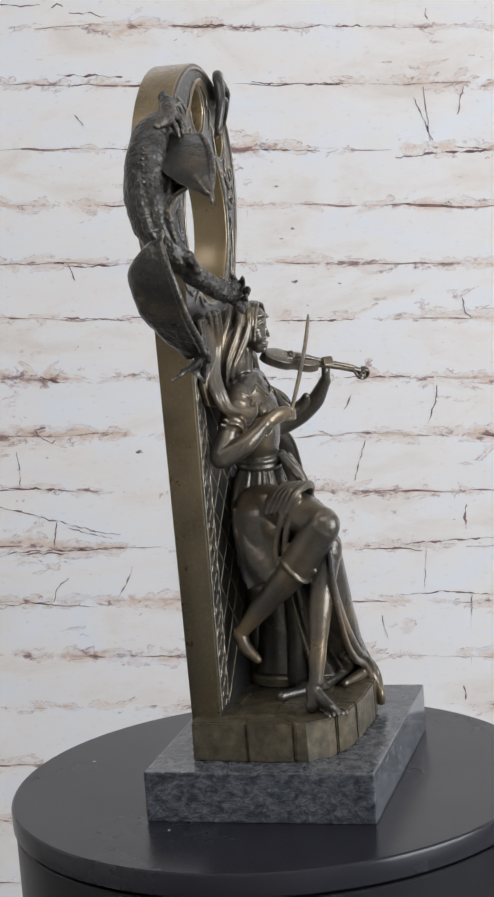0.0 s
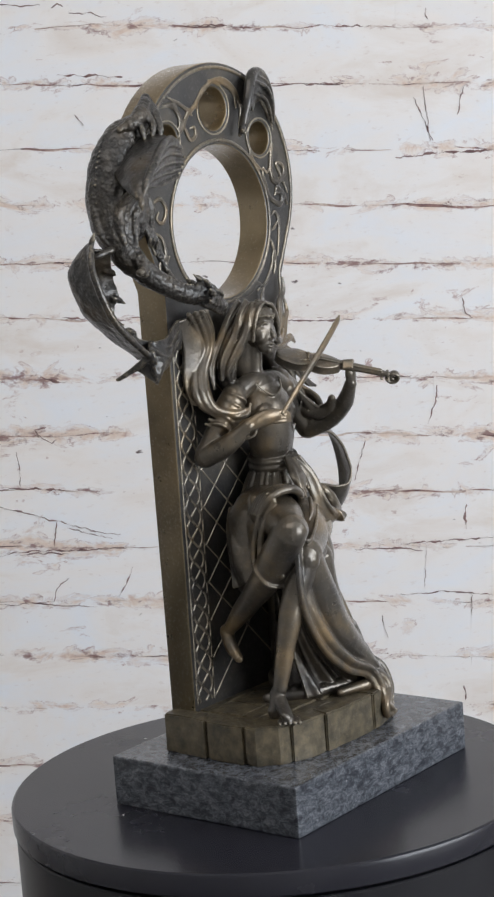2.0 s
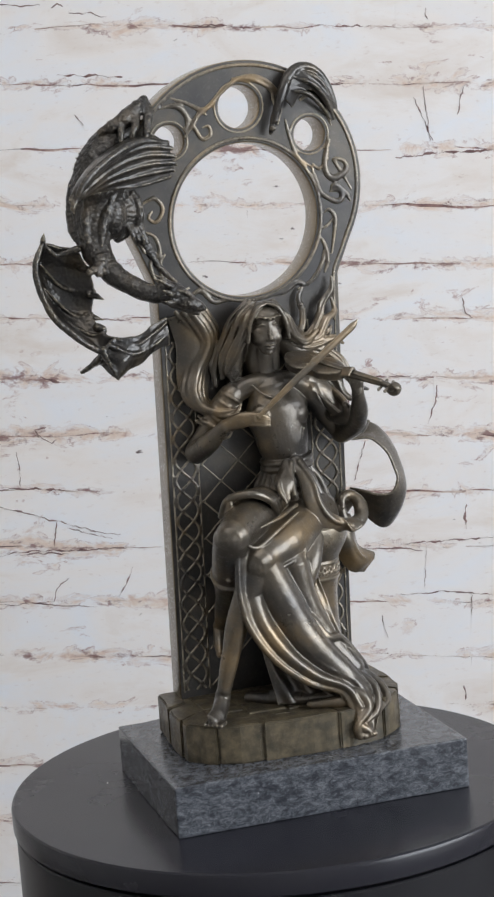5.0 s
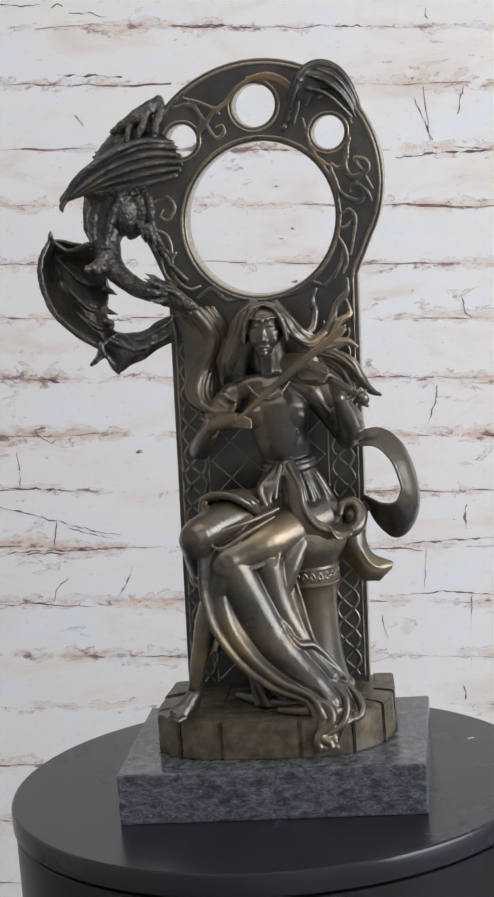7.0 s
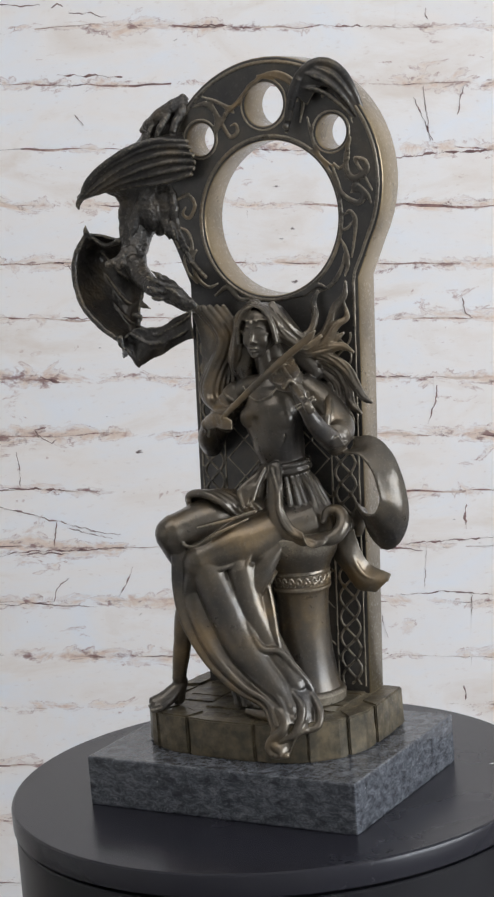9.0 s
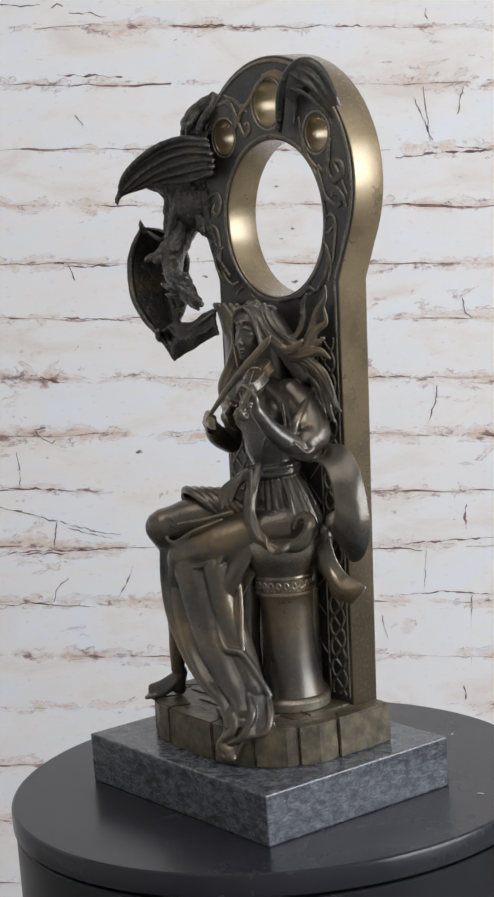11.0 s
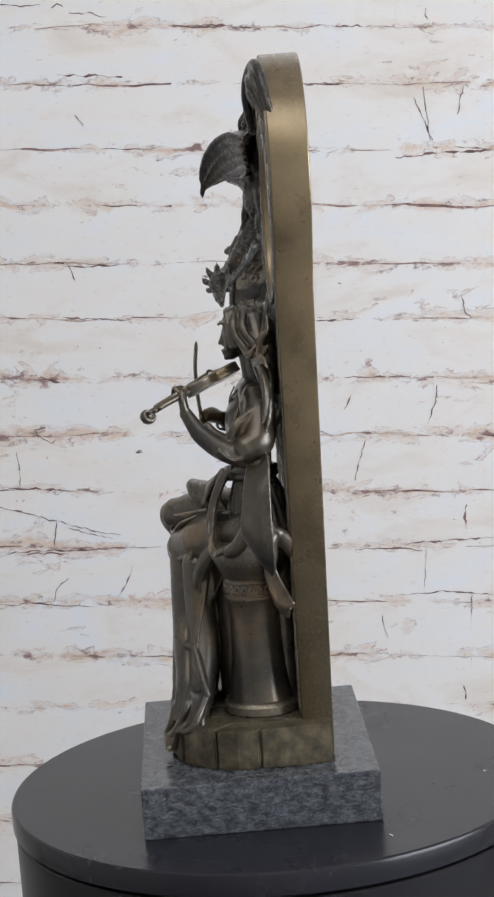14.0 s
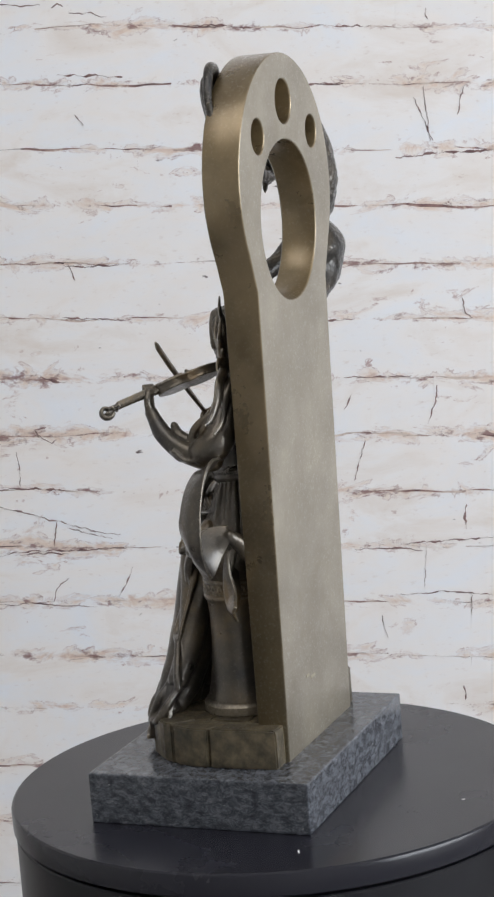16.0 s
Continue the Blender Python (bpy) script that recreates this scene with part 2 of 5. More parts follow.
def brick_mesh(x0, x1, z0, z1, proud):
    """One brick face: nearly flush, with a wavering outline that opens the joint here and there."""
    nx, nz = max(8, int((x1 - x0) / 0.006)), 8
    seed = Vector((rng.uniform(0, 99), rng.uniform(0, 99), rng.uniform(0, 99)))
    verts, faces = [], []
    for j in range(nz + 1):
        for i in range(nx + 1):
            x, z = x0 + (x1 - x0) * i / nx, z0 + (z1 - z0) * j / nz
            p = Vector((x, z, 0))
            slow, fast = noise.noise(p * 16 + seed), noise.noise(p * 120 + seed)
            sag = noise.noise(Vector((x * 9, round((z0 if j < nz / 2 else z1), 3) * 50, 7))) * 0.0055 + noise.noise(Vector((x * 38, round((z0 if j < nz / 2 else z1), 3) * 50, 9))) * 0.0022
            if i in (0, nx):
                x += (1 if i == 0 else -1) * (-0.0006 + 0.0016 * slow + 0.0007 * fast)
            if j in (0, nz):
                z += sag + (1 if j == 0 else -1) * (0.0003 + 0.0030 * slow + 0.0008 * fast)
            verts.append((x, -proud + noise.noise(p * 25 + seed) * 0.0005, z))
    w = nx + 1
    for j in range(nz):
        for i in range(nx):
            faces.append((j * w + i, j * w + i + 1, (j + 1) * w + i + 1, (j + 1) * w + i))
    ring = [i for i in range(w)] + [j * w + nx for j in range(1, nz + 1)] + [nz * w + i for i in range(nx - 1, -1, -1)] + [j * w for j in range(nz - 1, 0, -1)]
    n0, m = len(verts), len(ring)
    verts += [verts[k] for k in ring] + [(verts[k][0], 0.004, verts[k][2]) for k in ring]
    for k in range(m):
        q = (k + 1) % m
        faces.append((n0 + q, n0 + k, n0 + m + k, n0 + m + q))
    return verts, faces


far_v, far_f = [], []


def lay(x0, x1, z0, z1, near):
    proud = 0.0010 + rng.uniform(0, 0.0003)
    v, f = brick_mesh(x0, x1, z0, z1, proud)
    if near:
        cx, cz = (x0 + x1) / 2, (z0 + z1) / 2
        me = mesh_of("brick", [(a - cx, b, c - cz) for a, b, c in v], f, WHITEWASH)
        ob = new("brick", me)
        ob.parent, ob.location = wall, (cx, 0, cz)
    else:
        n = len(far_v)
        far_v.extend(v)
        far_f.extend([tuple(k + n for k in q) for q in f])


for row in range(len(COURSES) - 1):
    z1, z0 = COURSES[row], COURSES[row + 1]
    xs = sorted((*JOINTS[row], SEAM, -0.46, 0.47))
    xs = [a for i, a in enumerate(xs) if a == SEAM or abs(a - SEAM) > 0.012]
    for a, b in zip(xs, xs[1:]):
        lay(a, b, z0, z1, True)
    for k in range(10):
        lay(-0.46 - (k + 1) * 0.24, -0.46 - k * 0.24, z0, z1, False)
        lay(0.47 + k * 0.24, 0.47 + (k + 1) * 0.24, z0, z1, False)
for step in (1, -1):
    z = COURSES[0] if step > 0 else COURSES[-1]
    while -1.1 < z < 1.95:
        off = rng.uniform(0, 0.2)
        for k in range(-12, 12):
            lay(k * 0.24 + off, (k + 1) * 0.24 + off, min(z, z + step * 0.075), max(z, z + step * 0.075), False)
        z += step * 0.075
far = new("brick_field", mesh_of("brick_field", far_v, far_f, WHITEWASH))
far.parent = wall
tagged(far, "limewashed bricks of the print away from the table", "", "", "stuff")

# dark cracks in the wash of the brick print
m, nt, bsdf = material("crack_shadow_brown")
nt.links.new(ramp(nt, noise_of(nt, coords(nt), 60, 5, 0.7), [(0.35, (0.10, 0.055, 0.06)), (0.7, (0.36, 0.23, 0.21))]), bsdf.inputs["Base Color"])
bsdf.inputs["Roughness"].default_value = 0.9
CRACK = m
for pts, width in (
    ([(-0.333, -0.076), (-0.280, -0.088), (-0.250, -0.096), (-0.205, -0.110), (-0.166, -0.114)], 1.6), ([(-0.237, -0.106), (-0.205, -0.114), (-0.177, -0.120)], 1.0), ([(-0.250, -0.096), (-0.253, -0.115), (-0.255, -0.132)], 1.4), ([(-0.326, -0.142), (-0.281, -0.136), (-0.228, -0.136), (-0.159, -0.132)], 1.8),
    ([(-0.307, -0.143), (-0.273, -0.139), (-0.236, -0.140)], 1.4), ([(-0.301, -0.004), (-0.299, -0.027), (-0.297, -0.050)], 1.5), ([(-0.236, -0.173), (-0.252, -0.188), (-0.255, -0.205)], 1.4), ([(-0.151, -0.157), (-0.159, -0.181), (-0.171, -0.198)], 1.6), ([(-0.328, -0.209), (-0.282, -0.208), (-0.199, -0.212)], 1.2),
    ([(0.224, 0.468), (0.229, 0.439), (0.235, 0.399)], 1.0), ([(0.278, 0.469), (0.272, 0.450), (0.269, 0.432)], 1.2), ([(0.213, 0.454), (0.223, 0.432), (0.238, 0.399)], 1.3), ([(0.278, 0.198), (0.283, 0.179), (0.293, 0.171)], 1.6), ([(0.249, 0.084), (0.247, 0.063), (0.237, 0.033)], 1.6),
    ([(0.155, 0.012), (0.149, -0.012), (0.142, -0.043)], 1.3), ([(0.135, 0.071), (0.132, 0.060), (0.127, 0.052)], 1.2), ([(0.289, -0.074), (0.287, -0.089), (0.290, -0.108)], 2.2), ([(0.180, -0.224), (0.183, -0.240), (0.188, -0.255)], 1.8), ([(0.238, -0.131), (0.237, -0.158), (0.236, -0.185)], 0.8),
    ([(0.299, -0.197), (0.300, -0.209), (0.299, -0.225)], 1.2), ([(0.291, -0.321), (0.293, -0.332), (0.291, -0.340)], 2.0), ([(-0.232, 0.243), (-0.227, 0.232), (-0.223, 0.220)], 1.2), ([(-0.275, 0.019), (-0.256, 0.007), (-0.249, 0.013)], 1.6), ([(-0.271, 0.015), (-0.277, 0.025), (-0.263, 0.028)], 1.2),
    ([(-0.233, 0.566), (-0.240, 0.570), (-0.248, 0.565)], 1.6), ([(0.227, 0.566), (0.225, 0.558), (0.230, 0.552)], 1.6), ([(-0.220, 0.432), (-0.213, 0.423), (-0.209, 0.418)], 1.0), ([(-0.242, 0.482), (-0.205, 0.481), (-0.158, 0.479)], 2.4), ([(0.006, 0.473), (0.050, 0.470), (0.123, 0.471)], 2.0),
    ([(0.190, 0.376), (0.233, 0.383), (0.317, 0.387)], 2.2), ([(0.111, 0.542), (0.137, 0.543), (0.158, 0.542)], 2.0), ([(-0.081, 0.543), (-0.045, 0.544), (0.006, 0.541)], 2.0), ([(-0.239, 0.172), (-0.202, 0.170), (-0.157, 0.169)], 1.8), ([(-0.325, -0.054), (-0.280, -0.053), (-0.235, -0.056)], 2.2),
    ([(0.036, 0.168), (0.095, 0.168), (0.140, 0.171)], 1.8), ([(0.126, 0.094), (0.170, 0.095), (0.215, 0.096)], 1.6), ([(0.203, -0.127), (0.263, -0.124), (0.327, -0.118)], 1.8), ([(0.142, -0.135), (0.203, -0.133), (0.233, -0.137)], 1.5), ([(-0.238, 0.239), (-0.201, 0.238), (-0.153, 0.243)], 1.4),
    ([(0.204, -0.197), (0.264, -0.191), (0.329, -0.197)], 1.4), ([(-0.001, 0.389), (0.035, 0.387), (0.094, 0.386)], 1.6), ([(-0.313, 0.571), (-0.284, 0.566), (-0.262, 0.569)], 1.4), ([(-0.226, 0.558), (-0.197, 0.559), (-0.179, 0.553)], 1.6), ([(-0.270, 0.094), (-0.247, 0.088), (-0.234, 0.088)], 2.4),
):
    path = [Vector((a, 0, b)) for a, b in pts]
    fine_path = []
    for a, b in zip(path, path[1:]):
        steps = max(3, int((b - a).length / 0.002))
        fine_path += [a.lerp(b, k / steps) for k in range(steps)]
    fine_path.append(path[-1])
    verts, faces = [], []
    for k, q in enumerate(fine_path):
        u = k / (len(fine_path) - 1)
        t = (fine_path[min(k + 1, len(fine_path) - 1)] - fine_path[max(k - 1, 0)]).normalized()
        side = Vector((-t.z, 0, t.x))
        q = q + side * (noise.noise(q * 60) * 0.0018 + noise.noise(q * 190) * 0.0016 + noise.noise(q * 520) * 0.0007)
        w = width * 0.0005 * (0.25 + math.sin(math.pi * u) ** 0.5) * max(0.12, 0.75 + 1.5 * noise.noise(q * 95 + Vector((3, 1, 2))))
        verts += [q + side * w + Vector((0, -0.0012, 0)), q + Vector((0, -0.0021, 0)), q - side * w + Vector((0, -0.0012, 0))]
        if k:
            n = 3 * k
            faces += [(n - 3, n - 2, n + 1, n), (n - 2, n - 1, n + 2, n + 1)]
    ob = new("crack", mesh_of("crack", verts, faces, CRACK))
    ob.parent = wall

# ---- the display table: a black drum with a turning top ----
table = tagged(new("display_table"), "round black satin drum table with a turning top", "table")
table.location = (0, 0, FLOOR_Z)
bm = bmesh.new()
R = 0.2
lathe(bm, [(R * 0.93, 0.0), (R * 0.93, 0.012), (R * 0.988, 0.016), (R * 0.988, 0.7790), (R * 0.982, 0.7802)], steps=160)
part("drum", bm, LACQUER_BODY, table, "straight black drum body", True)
bm = bmesh.new()
lathe(bm, [(R * 0.95, -0.0188), (R * 0.95, -0.0176), (R * 0.985, -0.0172), (R * 0.993, -0.0168), (R * 0.997, -0.0158), (R * 0.998, -0.003), (R * 0.994, -0.0010), (R * 0.986, 0.0)], steps=192)
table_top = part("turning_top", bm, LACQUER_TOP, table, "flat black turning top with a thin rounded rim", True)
table_top.location = (0, 0, -FLOOR_Z)

# ---- the sculpture: marble base, stone ledge, arched panel ----
sculpture = tagged(new("bronze_sculpture"), "bronze arched panel with winged beast and seated fiddler on marble", "sculpture")
bm = bmesh.new()
slab(bm, (-0.1024, -0.0971, 0.0), (0.1176, 0.0702, 0.0369))
bevelled(bm, 0.0014)
part("marble_base", bm, MARBLE, sculpture, "polished dark grey veined marble block")

LEAN_X, LEAN_Y, Z0 = 0.033, 0.012, 0.065


def leant(x, y, z):
    """The casting leans a touch to its side and back."""
    return (x + LEAN_X * (z - Z0), y + LEAN_Y * (z - Z0), z)


def panel_outline():
    pts = [(-0.062, 0.0375), (0.074, 0.0375), (0.0755, 0.373)]
    for k in range(41):
        a = radians(-28 + k * (180 + 56) / 40)
        pts.append((0.006 + 0.091 * math.cos(a), 0.442 + 0.091 * math.sin(a)))
    pts.append((-0.0635, 0.373))
    return pts


def ring_pts(cx, cz, rx, rz, n):
    return [(cx + rx * math.cos(2 * math.pi * k / n), cz + rz * math.sin(2 * math.pi * k / n)) for k in range(n)]


HOLES = [(0.0063, 0.418, 0.0565, 0.0575, 96), (0.0046, 0.5005, 0.0168, 0.0168, 48), (-0.050, 0.479, 0.0126, 0.0130, 40), (0.0584, 0.477, 0.0130, 0.0134, 40)]
FRONT, BACK = 0.020, 0.0425
curve = bpy.data.curves.new("panel_shape", "CURVE")
curve.dimensions, curve.fill_mode = "2D", "BOTH"
for pts in [panel_outline()] + [ring_pts(*h) for h in HOLES]:
    sp = curve.splines.new("POLY")
    sp.points.add(len(pts) - 1)
    sp.use_cyclic_u = True
    for q, (x, z) in zip(sp.points, pts):
        q.co = (x, z, 0, 1)
curve.extrude, curve.bevel_depth, curve.bevel_resolution = (BACK - FRONT) / 2 - 0.0012, 0.0012, 2
tmp = bpy.data.objects.new("panel_shape", curve)
scene.collection.objects.link(tmp)
panel_me = bpy.data.meshes.new_from_object(tmp.evaluated_get(bpy.context.evaluated_depsgraph_get()))
bpy.data.objects.remove(tmp)
for v in panel_me.vertices:
    x, z, d = v.co[:]
    y = (FRONT + BACK) / 2 - d
    v.co = leant(x, y + (0.011 * (z - Z0) if y > 0.03 else 0.0), z)
panel_me.materials.clear()
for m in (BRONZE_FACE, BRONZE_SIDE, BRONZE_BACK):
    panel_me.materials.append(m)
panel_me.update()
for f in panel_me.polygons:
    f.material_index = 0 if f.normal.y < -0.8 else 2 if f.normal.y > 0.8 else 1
panel = new("arched_panel", panel_me)
panel.parent = sculpture
tagged(panel, "keyhole-shaped bronze panel with four round openings")

OUTLINE = [(-0.077, 0.0405), (-0.079, 0.008), (-0.081, -0.020), (-0.079, -0.046), (-0.066, -0.062), (-0.044, -0.0715), (0.0, -0.0755), (0.038, -0.0755), (0.064, -0.069), (0.084, -0.052), (0.0945, -0.027), (0.0955, 0.006), (0.0925, 0.0405)]
bm = bmesh.new()
inner = [(x * 0.96 + 0.0003, y * 0.96) for x, y in OUTLINE]
lo = [bm.verts.new((x, y, 0.0371)) for x, y in inner]
hi = [bm.verts.new((x, y, 0.0645)) for x, y in inner]
bm.faces.new(lo[::-1])
bm.faces.new(hi)
for k in range(len(lo)):
    bm.faces.new((lo[k], lo[(k + 1) % len(lo)], hi[(k + 1) % len(lo)], hi[k]))
ledge = part("stone_ledge", bm, BRONZE_LEDGE, sculpture, "olive bronze ledge cast as worn stone blocks")

# ---- sculpting helpers: lengths in millimetres ----
def glide(pts, sub=7):
    """A smooth path through a few places (Catmull-Rom)."""
    p = [Vector(q) for q in pts]
    p = [p[0] * 2 - p[1]] + p + [p[-1] * 2 - p[-2]]
    out = []
    for i in range(1, len(p) - 2):
        for k in range(sub):
            t = k / sub
            out.append(0.5 * ((2 * p[i]) + (p[i + 1] - p[i - 1]) * t + (2 * p[i - 1] - 5 * p[i] + 4 * p[i + 1] - p[i + 2]) * t * t + (3 * p[i] - p[i - 1] - 3 * p[i + 1] + p[i + 2]) * t ** 3))
    out.append(p[-2])
    return out


class Clay:
    """Closed pieces that are fused into one casting."""

    def __init__(self):
        self.v, self.f = [], []

    def grid(self, rows, close=True):
        n0, k = len(self.v), len(rows[0])
        for r in rows:
            self.v.extend(r)
        for j in range(len(rows) - 1):
            for i in range(k if close else k - 1):
                a, b = n0 + j * k + i, n0 + j * k + (i + 1) % k
                self.f.append((a, b, b + k, a + k))
        if close:
            self.f.append(tuple(n0 + i for i in range(k))[::-1])
            self.f.append(tuple(n0 + (len(rows) - 1) * k + i for i in range(k)))

    def limb(self, pts, radii, side=(1, 0, 0), k=14, sub=7):
        """A swept body; radii per place, one number or (along side, across)."""
        path = glide(pts, sub)
        if max(r if not isinstance(r, tuple) else max(r) for r in radii) > 5.5:
            k = max(k, 44)
        rr = [r if isinstance(r, tuple) else (r, r) for r in radii]
        rows, side = [], Vector(side)
        for i, c in enumerate(path):
            u = min(i / sub, len(rr) - 1)
            lo = min(int(u), len(rr) - 2)
            w = u - lo
            w = w * w * (3 - 2 * w)
            a = rr[lo][0] * (1 - w) + rr[lo + 1][0] * w
            b = rr[lo][1] * (1 - w) + rr[lo + 1][1] * w
            t = (path[min(i + 1, len(path) - 1)] - path[max(i - 1, 0)]).normalized()
            s = (side - t * side.dot(t))
            if s.length < 0.15:
                s = Vector((0, 1, 0)) - t * t.y
            s.normalize()
            o = t.cross(s)
            rows.append([c + s * (a * math.cos(2 * math.pi * j / k)) + o * (b * math.sin(2 * math.pi * j / k)) for j in range(k)])
        for end, sign in ((0, -1), (-1, 1)):
            c = path[end]
            t = (path[1] - path[0]).normalized() if end == 0 else (path[-1] - path[-2]).normalized()
            r = min(rr[end])
            for shrink, out in ((0.75, 0.55), (0.3, 0.9)):
                cap = [c + (q - c) * shrink + t * (sign * r * out) for q in (rows[-1] if sign > 0 else rows[0])] if shrink == 0.75 else [c + (q - c) * shrink + t * (sign * r * out) for q in base]
                if shrink == 0.75:
                    base = list(rows[-1] if sign > 0 else rows[0])
                if sign > 0:
                    rows.append(cap)
                else:
                    rows.insert(0, cap)
        self.grid(rows)

    def ball(self, c, r):
        r = r if isinstance(r, tuple) else (r, r, r)
        rows = []
        for j in range(1, 12):
            a = math.pi * j / 12
            rows.append([Vector((c[0] + r[0] * math.sin(a) * math.cos(b), c[1] + r[1] * math.sin(a) * math.sin(b), c[2] + r[2] * math.cos(a))) for b in [2 * math.pi * i / 18 for i in range(18)]])
        self.grid(rows)

    def cloth(self, a, b, folds=4, depth=3.0, thick=2.6, bulge=0.0, phase=0.0, drift=0.6, k=44):
        """A sheet hung between two edges, with folds that run along them."""
        pa, pb = glide(a), glide(b)
        n = min(len(pa), len(pb))
        front, back = [], []
        for i in range(n):
            A, B = pa[i], pb[i]
            t = (pa[min(i + 1, n - 1)] + pb[min(i + 1, n - 1)] - pa[max(i - 1, 0)] - pb[max(i - 1, 0)]).normalized()
            nrm = (B - A).cross(t).normalized()
            rf, rb = [], []
            for j in range(k + 1):
                u = j / k
                wave = math.sin(2 * math.pi * (folds * u + phase + drift * math.sin(3.1 * i / n + 2 * u)))
                wave = math.copysign(abs(wave) ** 0.8, wave)
                c = A.lerp(B, u) + nrm * (depth * wave * min(1, 6 * u, 6 * (1 - u) + 0.3) + bulge * math.sin(math.pi * u))
                rf.append(c + nrm * thick / 2)
                rb.append(c - nrm * thick / 2)
            front.append(rf)
            back.append(rb)
        self.grid([f + bk[::-1] for f, bk in zip(front, back)])

    def loft(self, rails, thick=2.4, sub=6, across=7, ruffle=0.0, waves=5.0):
        """A sheet through several rails, smooth both along and across them."""
        lines = [glide(q, sub) for q in rails]
        cols = [glide([ln[i] for ln in lines], across) for i in range(len(lines[0]))]
        m, k = len(cols), len(cols[0])
        rows = []
        for i in range(m):
            front, back = [], []
            for j in range(k):
                t = cols[min(i + 1, m - 1)][j] - cols[max(i - 1, 0)][j]
                c = cols[i][min(j + 1, k - 1)] - cols[i][max(j - 1, 0)]
                nrm = c.cross(t)
                nrm = nrm.normalized() if nrm.length > 1e-6 else Vector((0, -1, 0))
                q = cols[i][j] + nrm * (ruffle * math.sin(2 * math.pi * waves * i / m + 1.7 * j / k) * (0.25 + j / k))
                front.append(q + nrm * thick / 2)
                back.append(q - nrm * thick / 2)
            rows.append(front + back[::-1])
        self.grid(rows)

    def cast(self, name, voxel, smooth, mat, label="", parent=None, ripple=0.0):
        me = bpy.data.meshes.new(name)
        me.from_pydata([tuple(q * 0.1 for q in v) for v in self.v], [], self.f)
        bm = bmesh.new()
        bm.from_mesh(me)
        bmesh.ops.recalc_face_normals(bm, faces=bm.faces[:])
        bm.to_mesh(me)
        bm.free()
        tmp = bpy.data.objects.new(name, me)
        scene.collection.objects.link(tmp)
        mod = tmp.modifiers.new("fuse", "REMESH")
        mod.mode, mod.voxel_size = "VOXEL", voxel * 100
        sm = tmp.modifiers.new("soften", "SMOOTH")
        sm.factor, sm.iterations = 0.5, smooth
        done = bpy.data.meshes.new_from_object(tmp.evaluated_get(bpy.context.evaluated_depsgraph_get()))
        bpy.data.objects.remove(tmp)
        done.name = name
        done.transform(Matrix.Scale(0.01, 4))
        done.update()
        if ripple:
            n = len(done.vertices)
            co, nrm = np.empty(n * 3, np.float32), np.empty(n * 3, np.float32)
            done.vertices.foreach_get("co", co)
            done.vertex_normals.foreach_get("vector", nrm)
            co, nrm = co.reshape(-1, 3), nrm.reshape(-1, 3)
            push = [noise.noise(q * 160) + 0.45 * noise.noise(q * 480) for q in map(Vector, co.tolist())]
            done.vertices.foreach_set("co", (co + nrm * (np.array(push, np.float32)[:, None] * ripple)).ravel())
            done.update()
        done.materials.clear()
        done.materials.append(mat)
        done.polygons.foreach_set("use_smooth", [True] * len(done.polygons))
        ob = new(name, done)
        ob.parent = parent or sculpture
        return tagged(ob, label)


# ---- stone ledge: blocks round the rim and flags on top ----
def cell(name, poly, z0, z1, parent, gap=0.00045, bevel=0.0009, tip=0.0):
    cx, cy = sum(p[0] for p in poly) / len(poly), sum(p[1] for p in poly) / len(poly)
    bm = bmesh.new()
    pts = []
    for x, y in poly:
        d = math.hypot(x - cx, y - cy) or 1
        pts.append((x + (cx - x) / d * gap * 1.4, y + (cy - y) / d * gap * 1.4))
    lo = [bm.verts.new((x, y, z0)) for x, y in pts]
    hi = [bm.verts.new((x + (cx - x) * 0.02, y + (cy - y) * 0.02, z1 + rng.uniform(-tip, tip))) for x, y in pts]
    bm.faces.new(lo[::-1])
    bm.faces.new(hi)
    for k in range(len(lo)):
        bm.faces.new((lo[k], lo[(k + 1) % len(lo)], hi[(k + 1) % len(lo)], hi[k]))
    bmesh.ops.recalc_face_normals(bm, faces=bm.faces[:])
    bmesh.ops.subdivide_edges(bm, edges=[e for e in bm.edges if e.calc_length() > 0.008], cuts=2, use_grid_fill=True)
    for v in bm.verts:
        v.co += noise.noise_vector(v.co * 110 + Vector((cx * 900, 0, 0))) * 0.0006
    bmesh.ops.bevel(bm, geom=[e for e in bm.edges if len(e.link_faces) == 2 and e.calc_face_angle() > 0.9], offset=bevel, segments=2, affect="EDGES")
    return part(name, bm, BRONZE_LEDGE, parent)


def along(outline, s):
    seg = [math.dist(outline[i], outline[i + 1]) for i in range(len(outline) - 1)]
    s *= sum(seg)
    for i, d in enumerate(seg):
        if s <= d or i == len(seg) - 1:
            w = min(1, s / d)
            return tuple(outline[i][q] * (1 - w) + outline[i + 1][q] * w for q in (0, 1))
        s -= d


